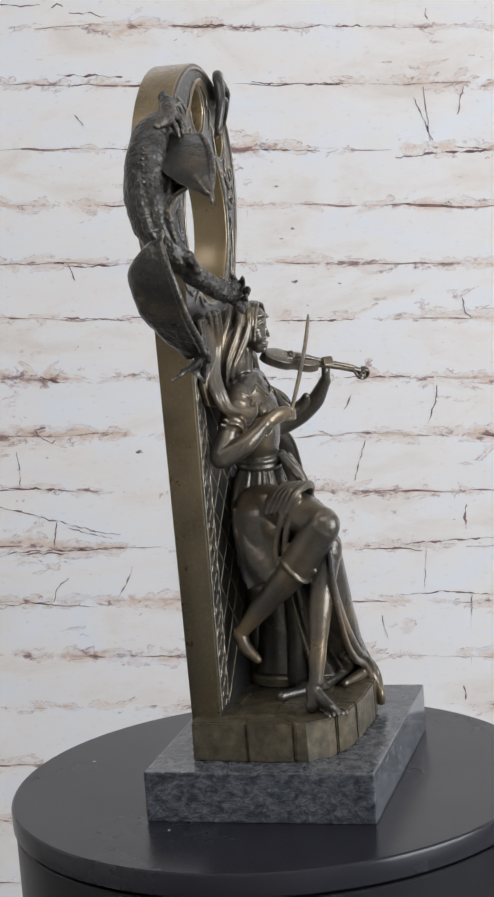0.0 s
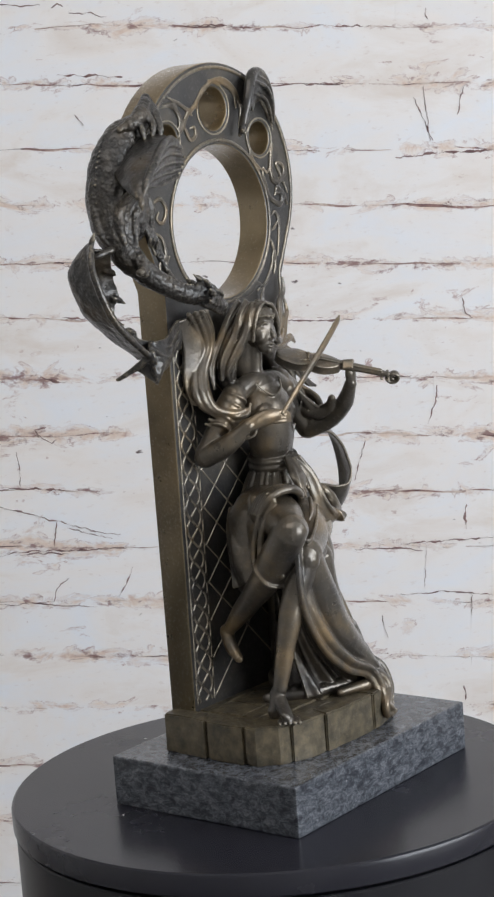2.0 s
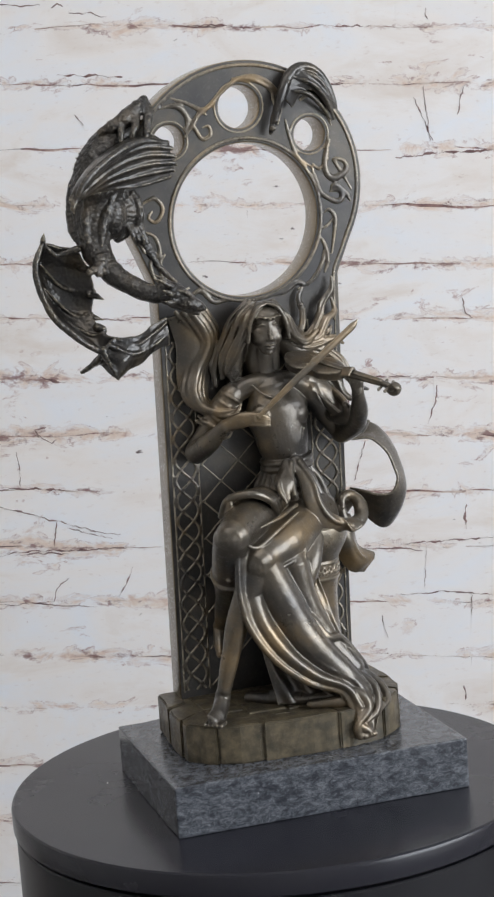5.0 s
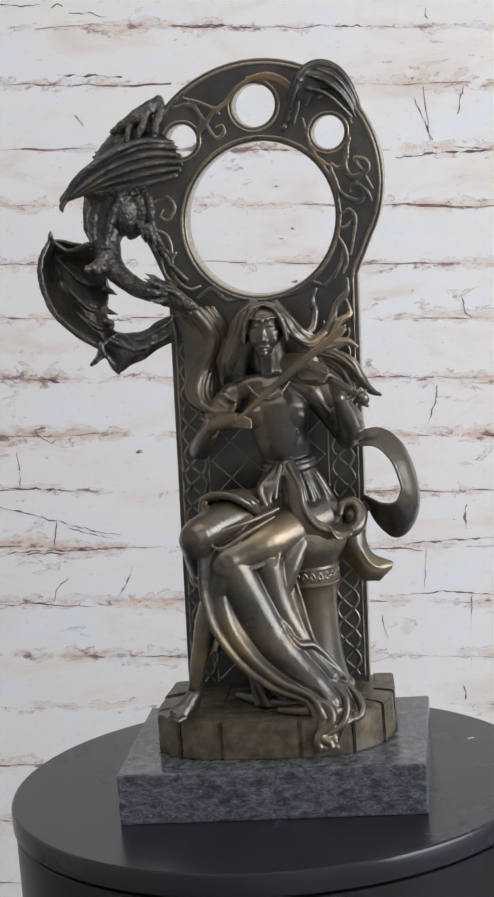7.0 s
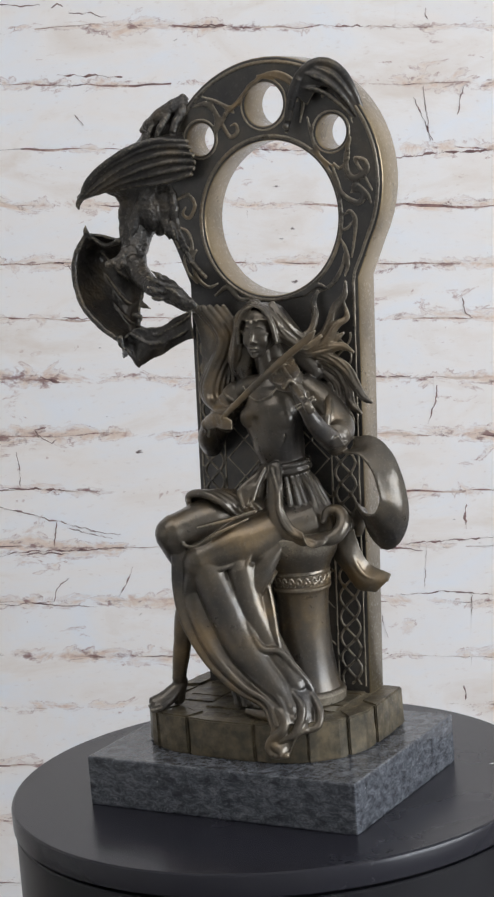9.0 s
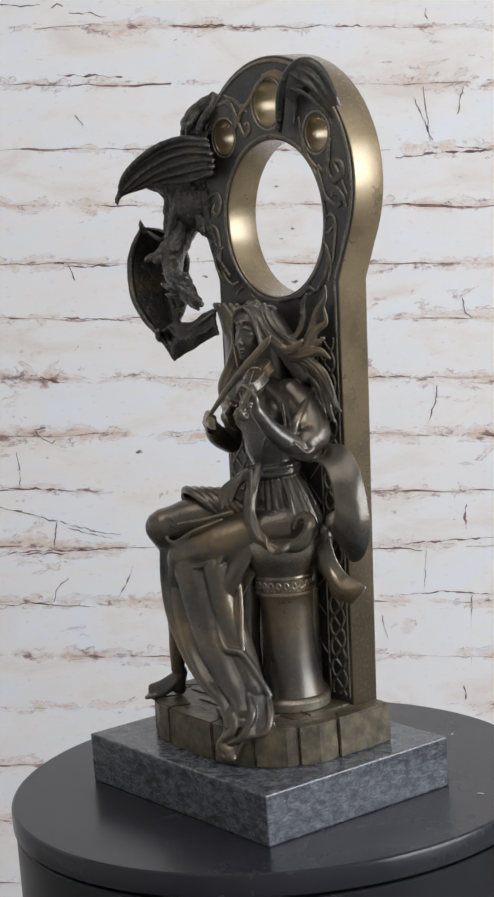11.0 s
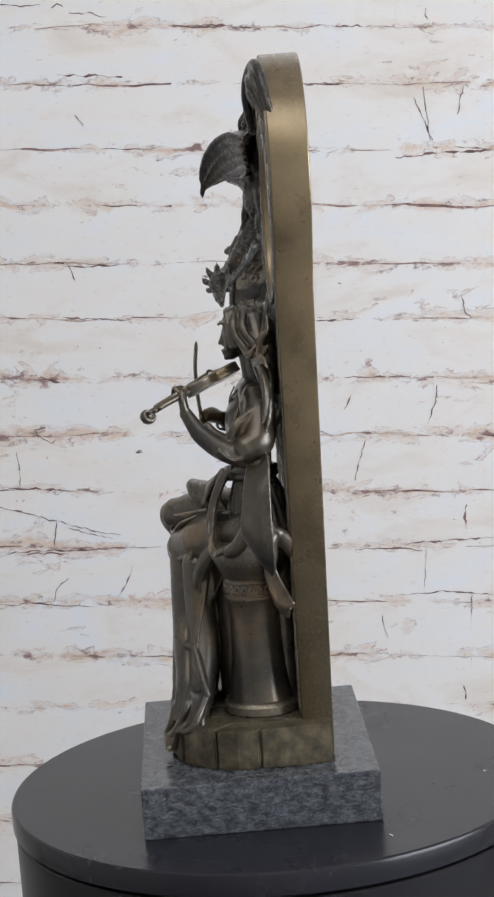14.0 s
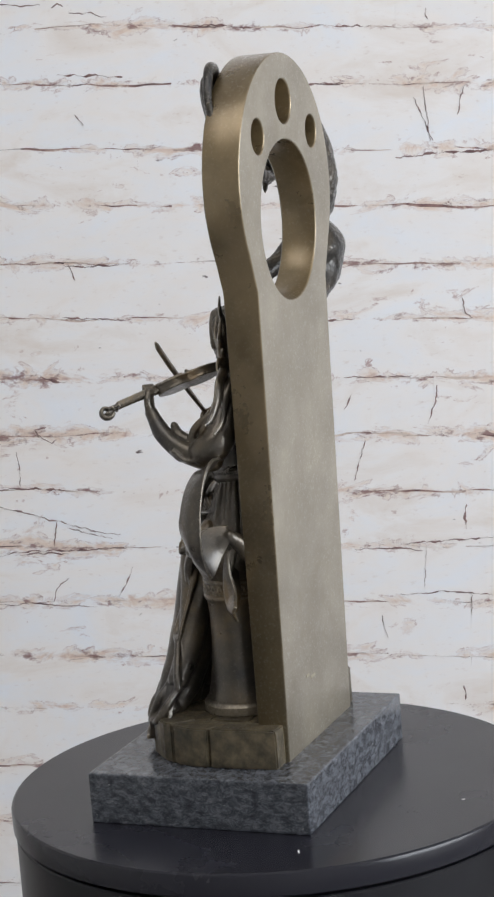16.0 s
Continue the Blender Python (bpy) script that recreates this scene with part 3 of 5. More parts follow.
INSET = [(0.0065 + (x - 0.0065) * 0.80, 0.0405 + (y - 0.0405) * 0.83) for x, y in OUTLINE]
CUTS = [0, 0.118, 0.215, 0.315, 0.405, 0.565, 0.675, 0.765, 0.855, 1.0]
for a, b in zip(CUTS, CUTS[1:]):
    m = (a + b) / 2
    w = (b - a) / 4
    cell("stone_block", [along(OUTLINE, q) for q in (a, m - w, m, m + w, b)] + [along(INSET, q) for q in (b, m + w, m, m - w, a)], 0.0371, 0.0655 + rng.uniform(-0.0004, 0.0006), ledge, 0.0006, 0.0011)
FLAGS = [(-0.058, -0.030), (-0.030, 0.000), (0.000, 0.028), (0.028, 0.052), (0.052, 0.072)]
for i, (x0, x1) in enumerate(FLAGS):
    for y0, y1 in ((-0.046, -0.018), (-0.018, 0.012), (0.012, 0.038)):
        sh = 0.006 * math.sin(i * 2.3)
        lim = 0.0 if abs((x0 + x1) / 2 - 0.007) < 0.04 else 0.014
        if y0 + lim < y1 - 0.006:
            cell("flagstone", [(x0, max(y0, -0.046 + lim) + sh * 0.4), (x1, max(y0, -0.046 + lim) + sh * 0.2), (x1 + sh * 0.3, y1), (x0 + sh * 0.3, y1)], 0.060, 0.0655, ledge, 0.0003, 0.0005, 0.0003)

# ---- carved relief on the panel ----
relief = Clay()


def on_panel(x, z, out=0.0):
    X, Y, Z = leant(x * 0.001, FRONT - out * 0.001, z * 0.001)
    return (X * 1000, Y * 1000, Z * 1000)


def bead(pts, r, out=0.3, sub=6):
    rad = [(q * 0.55, q * 1.05) for q in r] if isinstance(r, list) else [(r * 0.6, r * 0.8)] * len(pts)
    relief.limb([on_panel(x, z, out) for x, z in pts], rad, (0, 1, 0), 8, sub)


bead([(6.3 + 58.6 * math.cos(a), 418 + 59.6 * math.sin(a)) for a in [2 * math.pi * k / 48 for k in range(49)]], 2.0, 0.2, 3)
bead([(6 + 88.5 * math.cos(a), 442 + 88.5 * math.sin(a)) for a in [radians(-28 + 236 * k / 40) for k in range(41)]], 2.0, 0.2, 3)
bead([(84.4, 401), (79.5, 389), (73.5, 375.5), (72.5, 360), (72.4, 338)], 1.8, 0.2, 5)
for cx, cz, r in ((4.6, 500.5, 18.6), (-50, 479, 14.4), (58.4, 477, 14.8)):
    bead([(cx + r * math.cos(a), cz + r * math.sin(a)) for a in [2 * math.pi * k / 24 for k in range(25)]], 1.3, 0.2, 3)
bead([(74.0, 372.4), (75.6, 373), (76.4, 373)], 1.2, -1.0, 4)
for x in (-60, -40, 50, 72):
    bead([(x, 70), (x, 200), (x * 1.01, 340)], 1.2, 0.2, 10)
for x0 in (-50, 61):
    for ph in (0, 2 * math.pi / 3, 4 * math.pi / 3):
        bead([(x0 + 8 * math.sin(ph + k * 0.62), 71 + k * 4.6) for k in range(58)], 1.5, 0.3, 3)
for k in range(-3, 9):
    a, b = [(-38, 100 + k * 28), (48, 185 + k * 28)], [(-38, 185 + k * 28), (48, 100 + k * 28)]
    for q in (a, b):
        if min(p[1] for p in q) > 68 and max(p[1] for p in q) < 352:
            bead([q[0], ((q[0][0] + q[1][0]) / 2, (q[0][1] + q[1][1]) / 2), q[1]], 1.1, 0.1, 8)
for vine, r in (
    ([(74, 472), (70, 458), (71, 447), (77, 443), (86, 448), (85, 455), (77, 457), (82, 448), (90, 434)], [1.5, 2.2, 2.6, 2.6, 2.2, 1.8, 1.6, 1.6, 1.0]),
    ([(59, 453), (62, 444), (66, 433), (77, 426), (82, 428), (81, 434), (74, 434)], [1.0, 1.6, 1.8, 2.2, 2.4, 2.2, 1.2]),
    ([(89, 425), (85, 432), (77, 438), (73, 433)], [1.2, 2.2, 2.4, 1.0]),
    ([(67, 418), (72, 420), (76, 413), (74, 397), (72, 387)], [1.0, 1.8, 2.0, 1.4, 1.0]),
    ([(63, 407), (69, 408), (75, 414)], [1.0, 1.5, 1.0]),
    ([(63, 402), (67, 394), (69, 383), (66, 374)], [1.0, 1.8, 1.8, 1.0]),
    ([(44, 363), (56, 369), (64, 381), (66, 390)], [1.0, 1.8, 1.6, 1.0]),
    ([(14, 360), (32, 362), (44, 368), (53, 365)], [1.0, 2.0, 2.0, 1.0]),
    ([(-41, 508), (-35, 497), (-29, 486), (-24, 479), (-18, 482), (-19, 488), (-24, 487)], [1.0, 1.6, 1.8, 1.8, 1.8, 1.4, 1.0]),
    ([(-47, 510), (-34, 505), (-24, 500), (-17, 503), (-9, 511), (8, 521), (29, 512), (32, 500)], [1.0, 1.6, 2.0, 2.0, 1.8, 1.8, 1.8, 1.2]),
    ([(-38, 481), (-31, 490), (-25, 498), (-20, 496)], [1.0, 2.0, 2.0, 1.0]),
    ([(-56, 503), (-43, 504), (-35, 495), (-37, 485)], [1.0, 2.2, 2.2, 1.2]),
    ([(0, 521), (17, 522), (31, 514), (37, 500), (34, 485)], [1.0, 1.8, 1.8, 1.8, 1.0]),
    ([(-74, 435), (-63, 439), (-57, 431), (-62, 422), (-68, 425), (-65, 430)], [1.2, 1.8, 1.8, 1.8, 1.5, 1.0]),
    ([(-73, 416), (-64, 411), (-61, 399), (-68, 393), (-66, 382), (-58, 373)], [1.2, 1.6, 1.8, 1.6, 1.4, 1.2]),
    ([(-57, 398), (-61, 392), (-59, 379), (-49, 370), (-40, 372)], [1.2, 1.8, 1.8, 1.6, 1.0]),
    ([(-43, 363), (-32, 369), (-22, 360), (-11, 360)], [1.2, 2.0, 2.0, 1.2]),
    ([(40, 489), (43, 476), (48, 462), (60, 452)], [1.2, 1.6, 1.6, 1.0]),
    ([(73, 465), (71, 456), (65, 451), (60, 455)], [1.0, 1.6, 1.6, 1.0]),
    ([(52, 502), (62, 506), (72, 493), (76, 482)], [1.2, 2.6, 2.2, 1.0]),
):
    bead(vine, r, 0.5, 8)
relief.cast("carved_relief", 0.0008, 2, BRONZE, "raised scrolling vines, knotwork and rims", panel, 0.00015)
bm = bmesh.new()
for k, w in enumerate((0.006, 0.009)):
    x, z = 0.028 - k * 0.011, 0.088 - k * 0.003
    bmesh.ops.create_cube(bm, size=1, matrix=Matrix.Translation(leant(x, BACK + 0.0002, z)) @ Matrix.Diagonal((w, 0.0006, 0.0022, 1)))
part("signature_bar", bm, BRONZE_SIDE, panel, "small dark engraved mark")

# ---- pedestal seat ----
bm = bmesh.new()
lathe(bm, [(r * 0.001, z * 0.001) for r, z in ((26, 65.3), (27.5, 66.5), (27.8, 72), (26.3, 74.5), (24.5, 75.5), (22.4, 84), (20.2, 100), (18.8, 120), (18.9, 138), (20.0, 148), (21.4, 150), (22, 151), (22, 152.4), (21.2, 153.2), (21.2, 162), (22, 162.8), (22, 164.2), (21.6, 165), (24, 170), (28, 177), (30, 184), (29.5, 190), (26, 193))], (0.038, -0.006), 80)
pedestal = part("pedestal_seat", bm, BRONZE, sculpture, "flared round bronze pedestal with a carved band", True)
band = Clay()
for k in range(24):
    a = 2 * math.pi * k / 24
    band.limb([(38 + 21.4 * math.cos(a + q), -6 + 21.4 * math.sin(a + q), 157.6 + h) for q, h in ((0, -3), (0.09, 0.5), (0.17, 3), (0.24, 0), (0.15, -2.6), (0.1, 0.8))], [0.9] * 6, (0, 0, 1), 7, 4)
band.cast("carved_band", 0.0006, 1, BRONZE, "band of small carved scrolls", pedestal)

# ---- seated fiddler ----
fig = Clay()
fig.limb([(30, 3, 188), (30, 3, 208), (28, 1, 238), (25, -1, 258), (22, -1, 278), (19, 1, 297)], [(28, 21), (27, 20), (16.5, 13.5), (20, 16), (24, 16), (16, 10)])
fig.limb([(-10, 3, 291), (4, 2, 298), (19, 1, 299), (34, 1, 298), (48, 1, 291)], [7.2, 7.6, 7.6, 7.6, 7.2], (0, 1, 0))
fig.ball((10, -9, 276), (10.5, 7.4, 9.5))
fig.ball((34, -8.5, 274.5), (10.5, 7.4, 9.5))
fig.ball((22, -6, 276), (12, 8, 9))
fig.limb([(18, 4, 294), (17.5, 4, 308), (17, 3, 324)], [8.0, 6.2, 6.4])
fig.ball((17.5, -1.5, 339), (11.6, 13, 15))
fig.limb([(17.2, -7.5, 338), (17.0, -7.5, 331), (16.8, -8.2, 325)], [(11.4, 6.8), (10.4, 6.6), (7.0, 5.4)], (1, 0, 0))
fig.ball((17.7, -4.5, 347), (10.8, 9.6, 9.0))
fig.ball((16.8, -11.8, 322.4), (3.0, 2.6, 2.5))
for x in (11.4, 23.2):
    fig.ball((x, -10.2, 332.6), (4.4, 3.4, 5.0))
    fig.ball((17.3 + (x - 17.3) * 0.82, -11.7, 338.4), (2.2, 1.3, 1.0))
    fig.limb([(17.3 + (x - 17.3) * q, y, z) for q, y, z in ((0.35, -13.4, 341.8), (0.85, -13.2, 343.2), (1.35, -11.0, 341.4))], [0.6, 0.8, 0.5], (0, 0, 1), 8)
fig.limb([(17.5, -12.8, 343.5), (17.5, -14.6, 337), (17.5, -16.4, 332.6)], [1.2, 1.4, 1.6], (1, 0, 0), 9)
for x in (15.6, 19.4):
    fig.ball((x, -14.3, 331.6), (1.2, 1.3, 1.0))
fig.limb([(13.2, -13.2, 327.0), (15.6, -15.0, 327.7), (17.2, -15.3, 327.2), (18.8, -15.0, 327.7), (21.2, -13.0, 327.0)], [0.4, 0.75, 0.7, 0.75, 0.4], (0, 0, 1), 8)
fig.limb([(13.8, -13.2, 325.4), (17.0, -14.6, 325.1), (20.4, -13.0, 325.4)], [0.4, 0.9, 0.4], (0, 0, 1), 8)
# hair: a smooth cap parted in the middle, then long locks
fig.ball((18.3, 3, 342), (13.4, 14.5, 17.2))
for k in range(9):
    y = -9.5 + 2.6 * k
    lift = 2.2 * math.sin(math.pi * min(1, (k + 1) / 6))
    for side, x0, x1, x2 in ((-1, 8.0, 3.4, 2.6), (1, 28.2, 32.4, 33.6)):
        fig.limb([(18.2 + side * 0.6, y - 0.5, 356.4 + lift), (x0 + 2 * -side, y - 1.2, 353 + lift), (x1 - side * 0.8, y - 0.4, 343.5), (x2, y + 0.8, 331)], [1.0, 1.7, 1.9, 1.6], (0, 1, 0), 8, 5)
# circlet over the brow
fig.limb([(6.2, -7.5, 346.5), (11, -13.0, 348.2), (17.8, -15.6, 347.6), (24.6, -12.8, 348.2), (29.6, -7.2, 346.5)], [0.8] * 5, (0, 0, 1), 8)
for x, y, z in ((17.8, -16.2, 346.4), (14.2, -15.0, 347.4), (21.4, -14.8, 347.4)):
    fig.ball((x, y, z), 1.3)
fig.limb([(12, 9, 350), (1, 11, 332), (-5, 12, 314), (-4, 12, 300)], [8, 9, 8, 6], (0, 1, 0))
fig.limb([(24, 9, 350), (36, 12, 330), (44, 14, 318), (52, 15, 306)], [8, 9, 9, 7], (0, 1, 0))
fig.limb([(18, 12, 340), (18, 14, 315), (20, 14, 300)], [14, 14, 12], (1, 0, 0))
HAIR = (
    ([(12, -8, 356), (4, -9.5, 348), (0, -8, 337), (-6, -3, 323), (-11, 2, 311), (-8, 4, 302)], [4, 5.5, 5.5, 5.5, 4.5, 2]),
    ([(12, -2, 358), (0, -4, 348), (-5, -1, 335), (-12, 4, 319), (-14, 6, 304)], [5, 5.5, 5.5, 5, 2.2]),
    ([(11, 5, 358), (-3, 5, 346), (-10, 9, 331), (-17, 12, 314), (-18, 11, 298)], [5, 5.5, 5, 4.5, 2]),
    ([(24, -8, 355), (31, -9.5, 347), (35, -8, 338), (41, -4, 331), (51, 0, 326), (62, 4, 333)], [4, 5.5, 5.5, 5, 4.5, 2]),
    ([(25, -1, 357), (36, -3, 344), (43, 3, 333), (55, 8, 328), (65, 10, 340), (70, 12, 352), (78, 13, 361), (79, 14, 371)], [5, 5.5, 5.5, 5, 4.5, 4, 2.8, 1.2]),
    ([(41, 2, 331), (51, 8, 336), (54, 12, 347), (52, 14, 357), (56, 15, 365)], [4, 4, 3.6, 2.8, 1.2]),
    ([(51, 4, 326), (63, 6, 327), (72, 9, 340), (79, 12, 345), (77, 13, 356)], [4, 4.5, 4, 3, 1.2]),
    ([(36, 2, 327), (50, 4, 321), (65, 6, 323), (76, 8, 325), (84, 10, 320)], [4.5, 5, 4.5, 3.5, 1.4]),
    ([(48, 6, 321), (65, 7, 317), (77, 8, 309), (84, 8, 298), (91, 6, 288), (99, 4, 284)], [5, 5.5, 5.5, 5, 4, 1.4]),
    ([(52, 12, 316), (68, 12, 307), (76, 11, 296), (80, 9, 283), (89, 6, 276)], [5, 5.5, 5, 4, 1.6]),
    ([(55, 12, 308), (67, 12, 296), (70, 11, 281), (75, 9, 269)], [5, 5, 5, 3]),
    ([(59, 8, 325), (70, 10, 330), (76, 12, 334)], [3.5, 3.5, 1.3]),
)
for pts, rad in HAIR:
    pts, rad = [(x, y + 4, z) for x, y, z in pts], [q * 0.66 for q in rad]
    fig.limb(pts, [(q * 0.7, q * 1.15) for q in rad], (0, 1, 0), 10)
    for k, (dn, dy) in enumerate(((-1.0, -0.25), (-0.5, -0.62), (0.05, -0.75), (0.55, -0.6), (1.0, -0.2))):
        strand = []
        for i, ((x, y, z), r) in enumerate(zip(pts, rad)):
            a, b = Vector(pts[max(i - 1, 0)]), Vector(pts[min(i + 1, len(pts) - 1)])
            t = (b - a).normalized()
            n = Vector((t.z, 0, -t.x))
            wob = 0.22 * math.sin(1.9 * i + 2.1 * k)
            strand.append(tuple(Vector((x, y + dy * r, z)) + n * (r * (dn + wob))))
        fig.limb(strand, [max(0.5, r * 0.26) for r in rad], (0, 1, 0), 7, 5)
# locks that fall from under the beast's jaw to the bow arm
for off, dy, w in ((-9, 4, 2.6), (-4.5, 1.5, 3.0), (0, 0, 3.4), (4.5, 1.5, 3.0), (9, 4, 2.6), (12.5, 7, 2.2)):
    fig.limb([(x + off * f, y + dy, z) for x, y, z, f in [(-35, 7, 356, 1.1), (-25, 10, 341, 0.9), (-23, 12, 329, 0.65), (-32, 12, 312, 0.7), (-37, 7, 297, 0.8), (-33, 3, 286, 0.6), (-21, -4, 281, 0.4), (-10, -8, 283, 0.3)]], [w * 0.8, w, w, w, w * 0.95, w * 0.9, w * 0.8, 1.2], (0, 1, 0), 9)
fig.loft([[(-50, 18, 352), (-45, 19, 330), (-46, 20, 306), (-42, 18, 290)], [(-38, 13, 354), (-30, 14, 332), (-34, 15, 310), (-34, 12, 288)], [(-24, 16, 352), (-15, 19, 332), (-21, 20, 310), (-25, 16, 290)]], 4.0)
for q in range(4):
    fig.limb([(x - q * 1.5, y + q * 2.4, z - 3.2 * q) for x, y, z in [(-32, 3, 285), (-22, -4, 279), (-12, -9, 279), (-7, -9, 286)]], [1.4, 2.2, 2.2, 1.2], (0, 1, 0), 8)
# bow arm
fig.limb([(-10, 3, 292), (-24, 7, 273), (-39, 12, 252)], [8.2, 7.8, 7.6])
fig.limb([(-39, 12, 251), (-33, -4, 259), (-23, -19, 273)], [8.2, 7.6, 5])
fig.limb([(-23, -19, 273), (-13, -26, 277), (-4, -31, 278)], [(5, 4), (6, 3.6), (5, 3)], (0, 0, 1))
for q in range(4):
    fig.limb([(-7, -29 - q * 0.3, 281 - q * 2.6), (0, -34, 280 - q * 2.4), (6, -34.5, 277.5 - q * 1.8)], [1.7, 1.6, 1.2], (0, 0, 1), 8)
fig.limb([(-27, -12, 262), (-21, -22, 266), (-18, -20, 276), (-24, -12, 275), (-27, -12, 264)], [1.1] * 5, (1, 0, 0), 7)
# violin arm
fig.limb([(48, 1, 291), (61, 3, 272), (72, 0, 256)], [8.2, 8, 7.8])
fig.limb([(72, 0, 255), (76, -18, 262), (75, -34, 274), (71, -45, 291)], [8.2, 7.6, 6.6, 4.6])
fig.limb([(71, -45, 291), (70, -46, 298), (68, -46, 304)], [(4.6, 3.6), (5.5, 3.4), (4, 3)], (1, 0, 0))
for q in range(4):
    w = (-2.5 + 2.6 * q)
    fig.limb([(67 + w * 0.45, -44 - w * 0.62, 304), (63 + w * 0.5, -48 - w * 0.6, 308.5), (59 + w * 0.5, -50 - w * 0.6, 304)], [1.6, 1.6, 1.2], (1, 0, 0), 8)
# loose sleeves
fig.limb([(46, 5, 297), (60, 7, 284), (72, 4, 268), (76, -6, 262)], [9.5, 11.5, 12.0, 10.5], (0, 1, 0))
fig.loft([[(52, -8, 290), (62, -14, 278), (68, -22, 270), (70, -28, 274)], [(60, -8, 276), (70, -14, 262), (78, -22, 258), (80, -28, 264)], [(74, 4, 272), (84, -4, 260), (86, -14, 258), (86, -24, 266)]], 2.6)
for q in range(5):
    a = q * 0.5
    fig.limb([(46 + 4 * q, 6 + 2 * q, 300 - q), (62 + 2.5 * q, 18 - 8 * q + 4, 292 - 3 * q), (72, 4 - 7 * q + 8, 272 - 2 * q), (76, -2 - 5 * q + 6, 264 - q)], [2.4, 3, 2.8, 2], (0, 1, 0), 8)
fig.limb([(62, 2, 276), (66, -12, 268), (70, -24, 272), (66, -30, 280)], [5, 5, 5, 3], (0, 1, 0))
fig.limb([(-9, 3, 293), (-18, 5, 282), (-26, 7, 271)], [9.4, 10, 9.2])
for q in range(5):
    c = Vector((-11, 3.5, 290)).lerp(Vector((-27, 7.5, 270)), q / 4)
    fig.limb([tuple(c + Vector((0.75 * math.cos(a), -math.sin(a) * 1.0, -0.62 * math.cos(a))) * 9.6 + Vector((-0.3 * math.sin(3 * a + q), 0, 0.6 * math.sin(2 * a + q)))) for a in [-0.6 + 0.55 * k for k in range(8)]], [0.8] + [1.5] * 6 + [0.8], (0, 1, 0), 8, 4)
# bodice seams and necklace
for pts in ([(21, -14.2, 268), (24, -14.2, 261), (27, -13.4, 250), (28, -12.6, 243)], [(38, -14.4, 264), (36, -14.2, 259), (32, -13.4, 249), (29, -12.6, 243)]):
    fig.limb(pts, [1.1] * len(pts), (0, 1, 0), 7)
fig.limb([(3, -8, 299), (10, -12, 292), (18, -13, 289), (27, -12, 293), (33, -7, 300)], [0.9] * 5, (0, 1, 0), 7)
# legs
fig.limb([(10, 0, 203), (-14, -32, 205), (-36, -60, 200)], [20, 17, 12.5])
fig.ball((-37, -60, 199), (11.5, 11.5, 12))
fig.limb([(-37, -59, 197), (-33, -34, 166), (-30, -10, 141), (-31, 10, 119)], [11.5, 11.5, 8.5, 5])
fig.limb([(-37, -59, 199), (-35, -47, 183), (-33, -36, 168)], [12.6, 13.2, 13.0])
fig.limb([(-33 + 13.2 * math.cos(a), -36 + 9.4 * math.sin(a), 167 + 9.2 * math.sin(a) + 0.8 * math.sin(3 * a)) for a in [2 * math.pi * k / 12 for k in range(13)]], [1.7] * 13, (0, 0, 1), 8, 4)
fig.limb([(-31, 11, 120), (-33, 6, 109), (-36, -3, 101)], [5.2, 5, 3.4])
fig.limb([(45, 0, 197), (13, -34, 189), (-17, -56, 179)], [21, 18, 12.5])
fig.ball((-18, -56, 176), (11.5, 11.5, 12.5))
fig.limb([(-18, -55, 174), (-33, -52, 140), (-42, -50, 110), (-48, -48, 86)], [11, 8.8, 6.6, 5.2])
fig.limb([(-48, -46, 84), (-51, -47, 74), (-52, -45, 70)], [5.8, 6, 5.6])
fig.limb([(-49, -47, 80), (-55, -56, 73), (-61, -64, 69)], [(5.4, 5), (6.4, 4.6), (7.4, 3.2)], (0.8, 0.6, 0))
for q in range(5):
    fig.limb([(-54 - q * 2.5, -66.5 + q * 2.2, 68.5), (-58.5 - q * 2.3, -71.5 + q * 2.6, 67.4)], [1.9 - 0.1 * q, 1.7 - 0.1 * q], (0, 0, 1), 8)
fig.limb([(-54, -52, 80), (-52, -54, 76), (-56, -57, 75), (-54, -60, 72)], [0.9] * 4, (0, 0, 1), 7)
# belt and sash
for dz in (-2.5, 2.0):
    fig.limb([(28 + 18 * math.cos(a), 1 + 15.5 * math.sin(a), 239 + dz + 2 * math.sin(a + 1)) for a in [2 * math.pi * k / 12 for k in range(13)]], [2.6] * 13, (0, 0, 1), 8, 4)
fig.limb([(27, -17, 242), (33, -25, 230), (35, -31, 214), (42, -32, 198), (56, -30, 190), (71, -27, 191)], [(7, 3), (6, 3), (6.5, 3), (8, 3), (8.5, 3), (6, 2.5)], (1, 0, 0))
fig.limb([(30, -22, 241), (37, -29, 226), (40, -34, 210), (49, -35, 197), (66, -31, 190)], [2, 2.2, 2.2, 2.2, 1.5], (1, 0, 0), 8)
fig.limb([(56, -28, 190), (74, -20, 191), (79, -12, 200), (74, -8, 208), (66, -10, 208), (64, -14, 201)], [4, 5.5, 5.5, 4.5, 3.5, 2], (0, 1, 0), 10)
fig.limb([(23, -18, 241), (18, -26, 233), (14, -32, 228), (15, -36, 217)], [(5, 3), (6, 3), (7.5, 2.6), (2, 2)], (1, 0, 0))
fig.limb([(22, -20, 240), (11, -32, 230), (9, -36, 224), (13, -38, 215)], [2, 2, 2, 1.5], (1, 0, 0), 8)
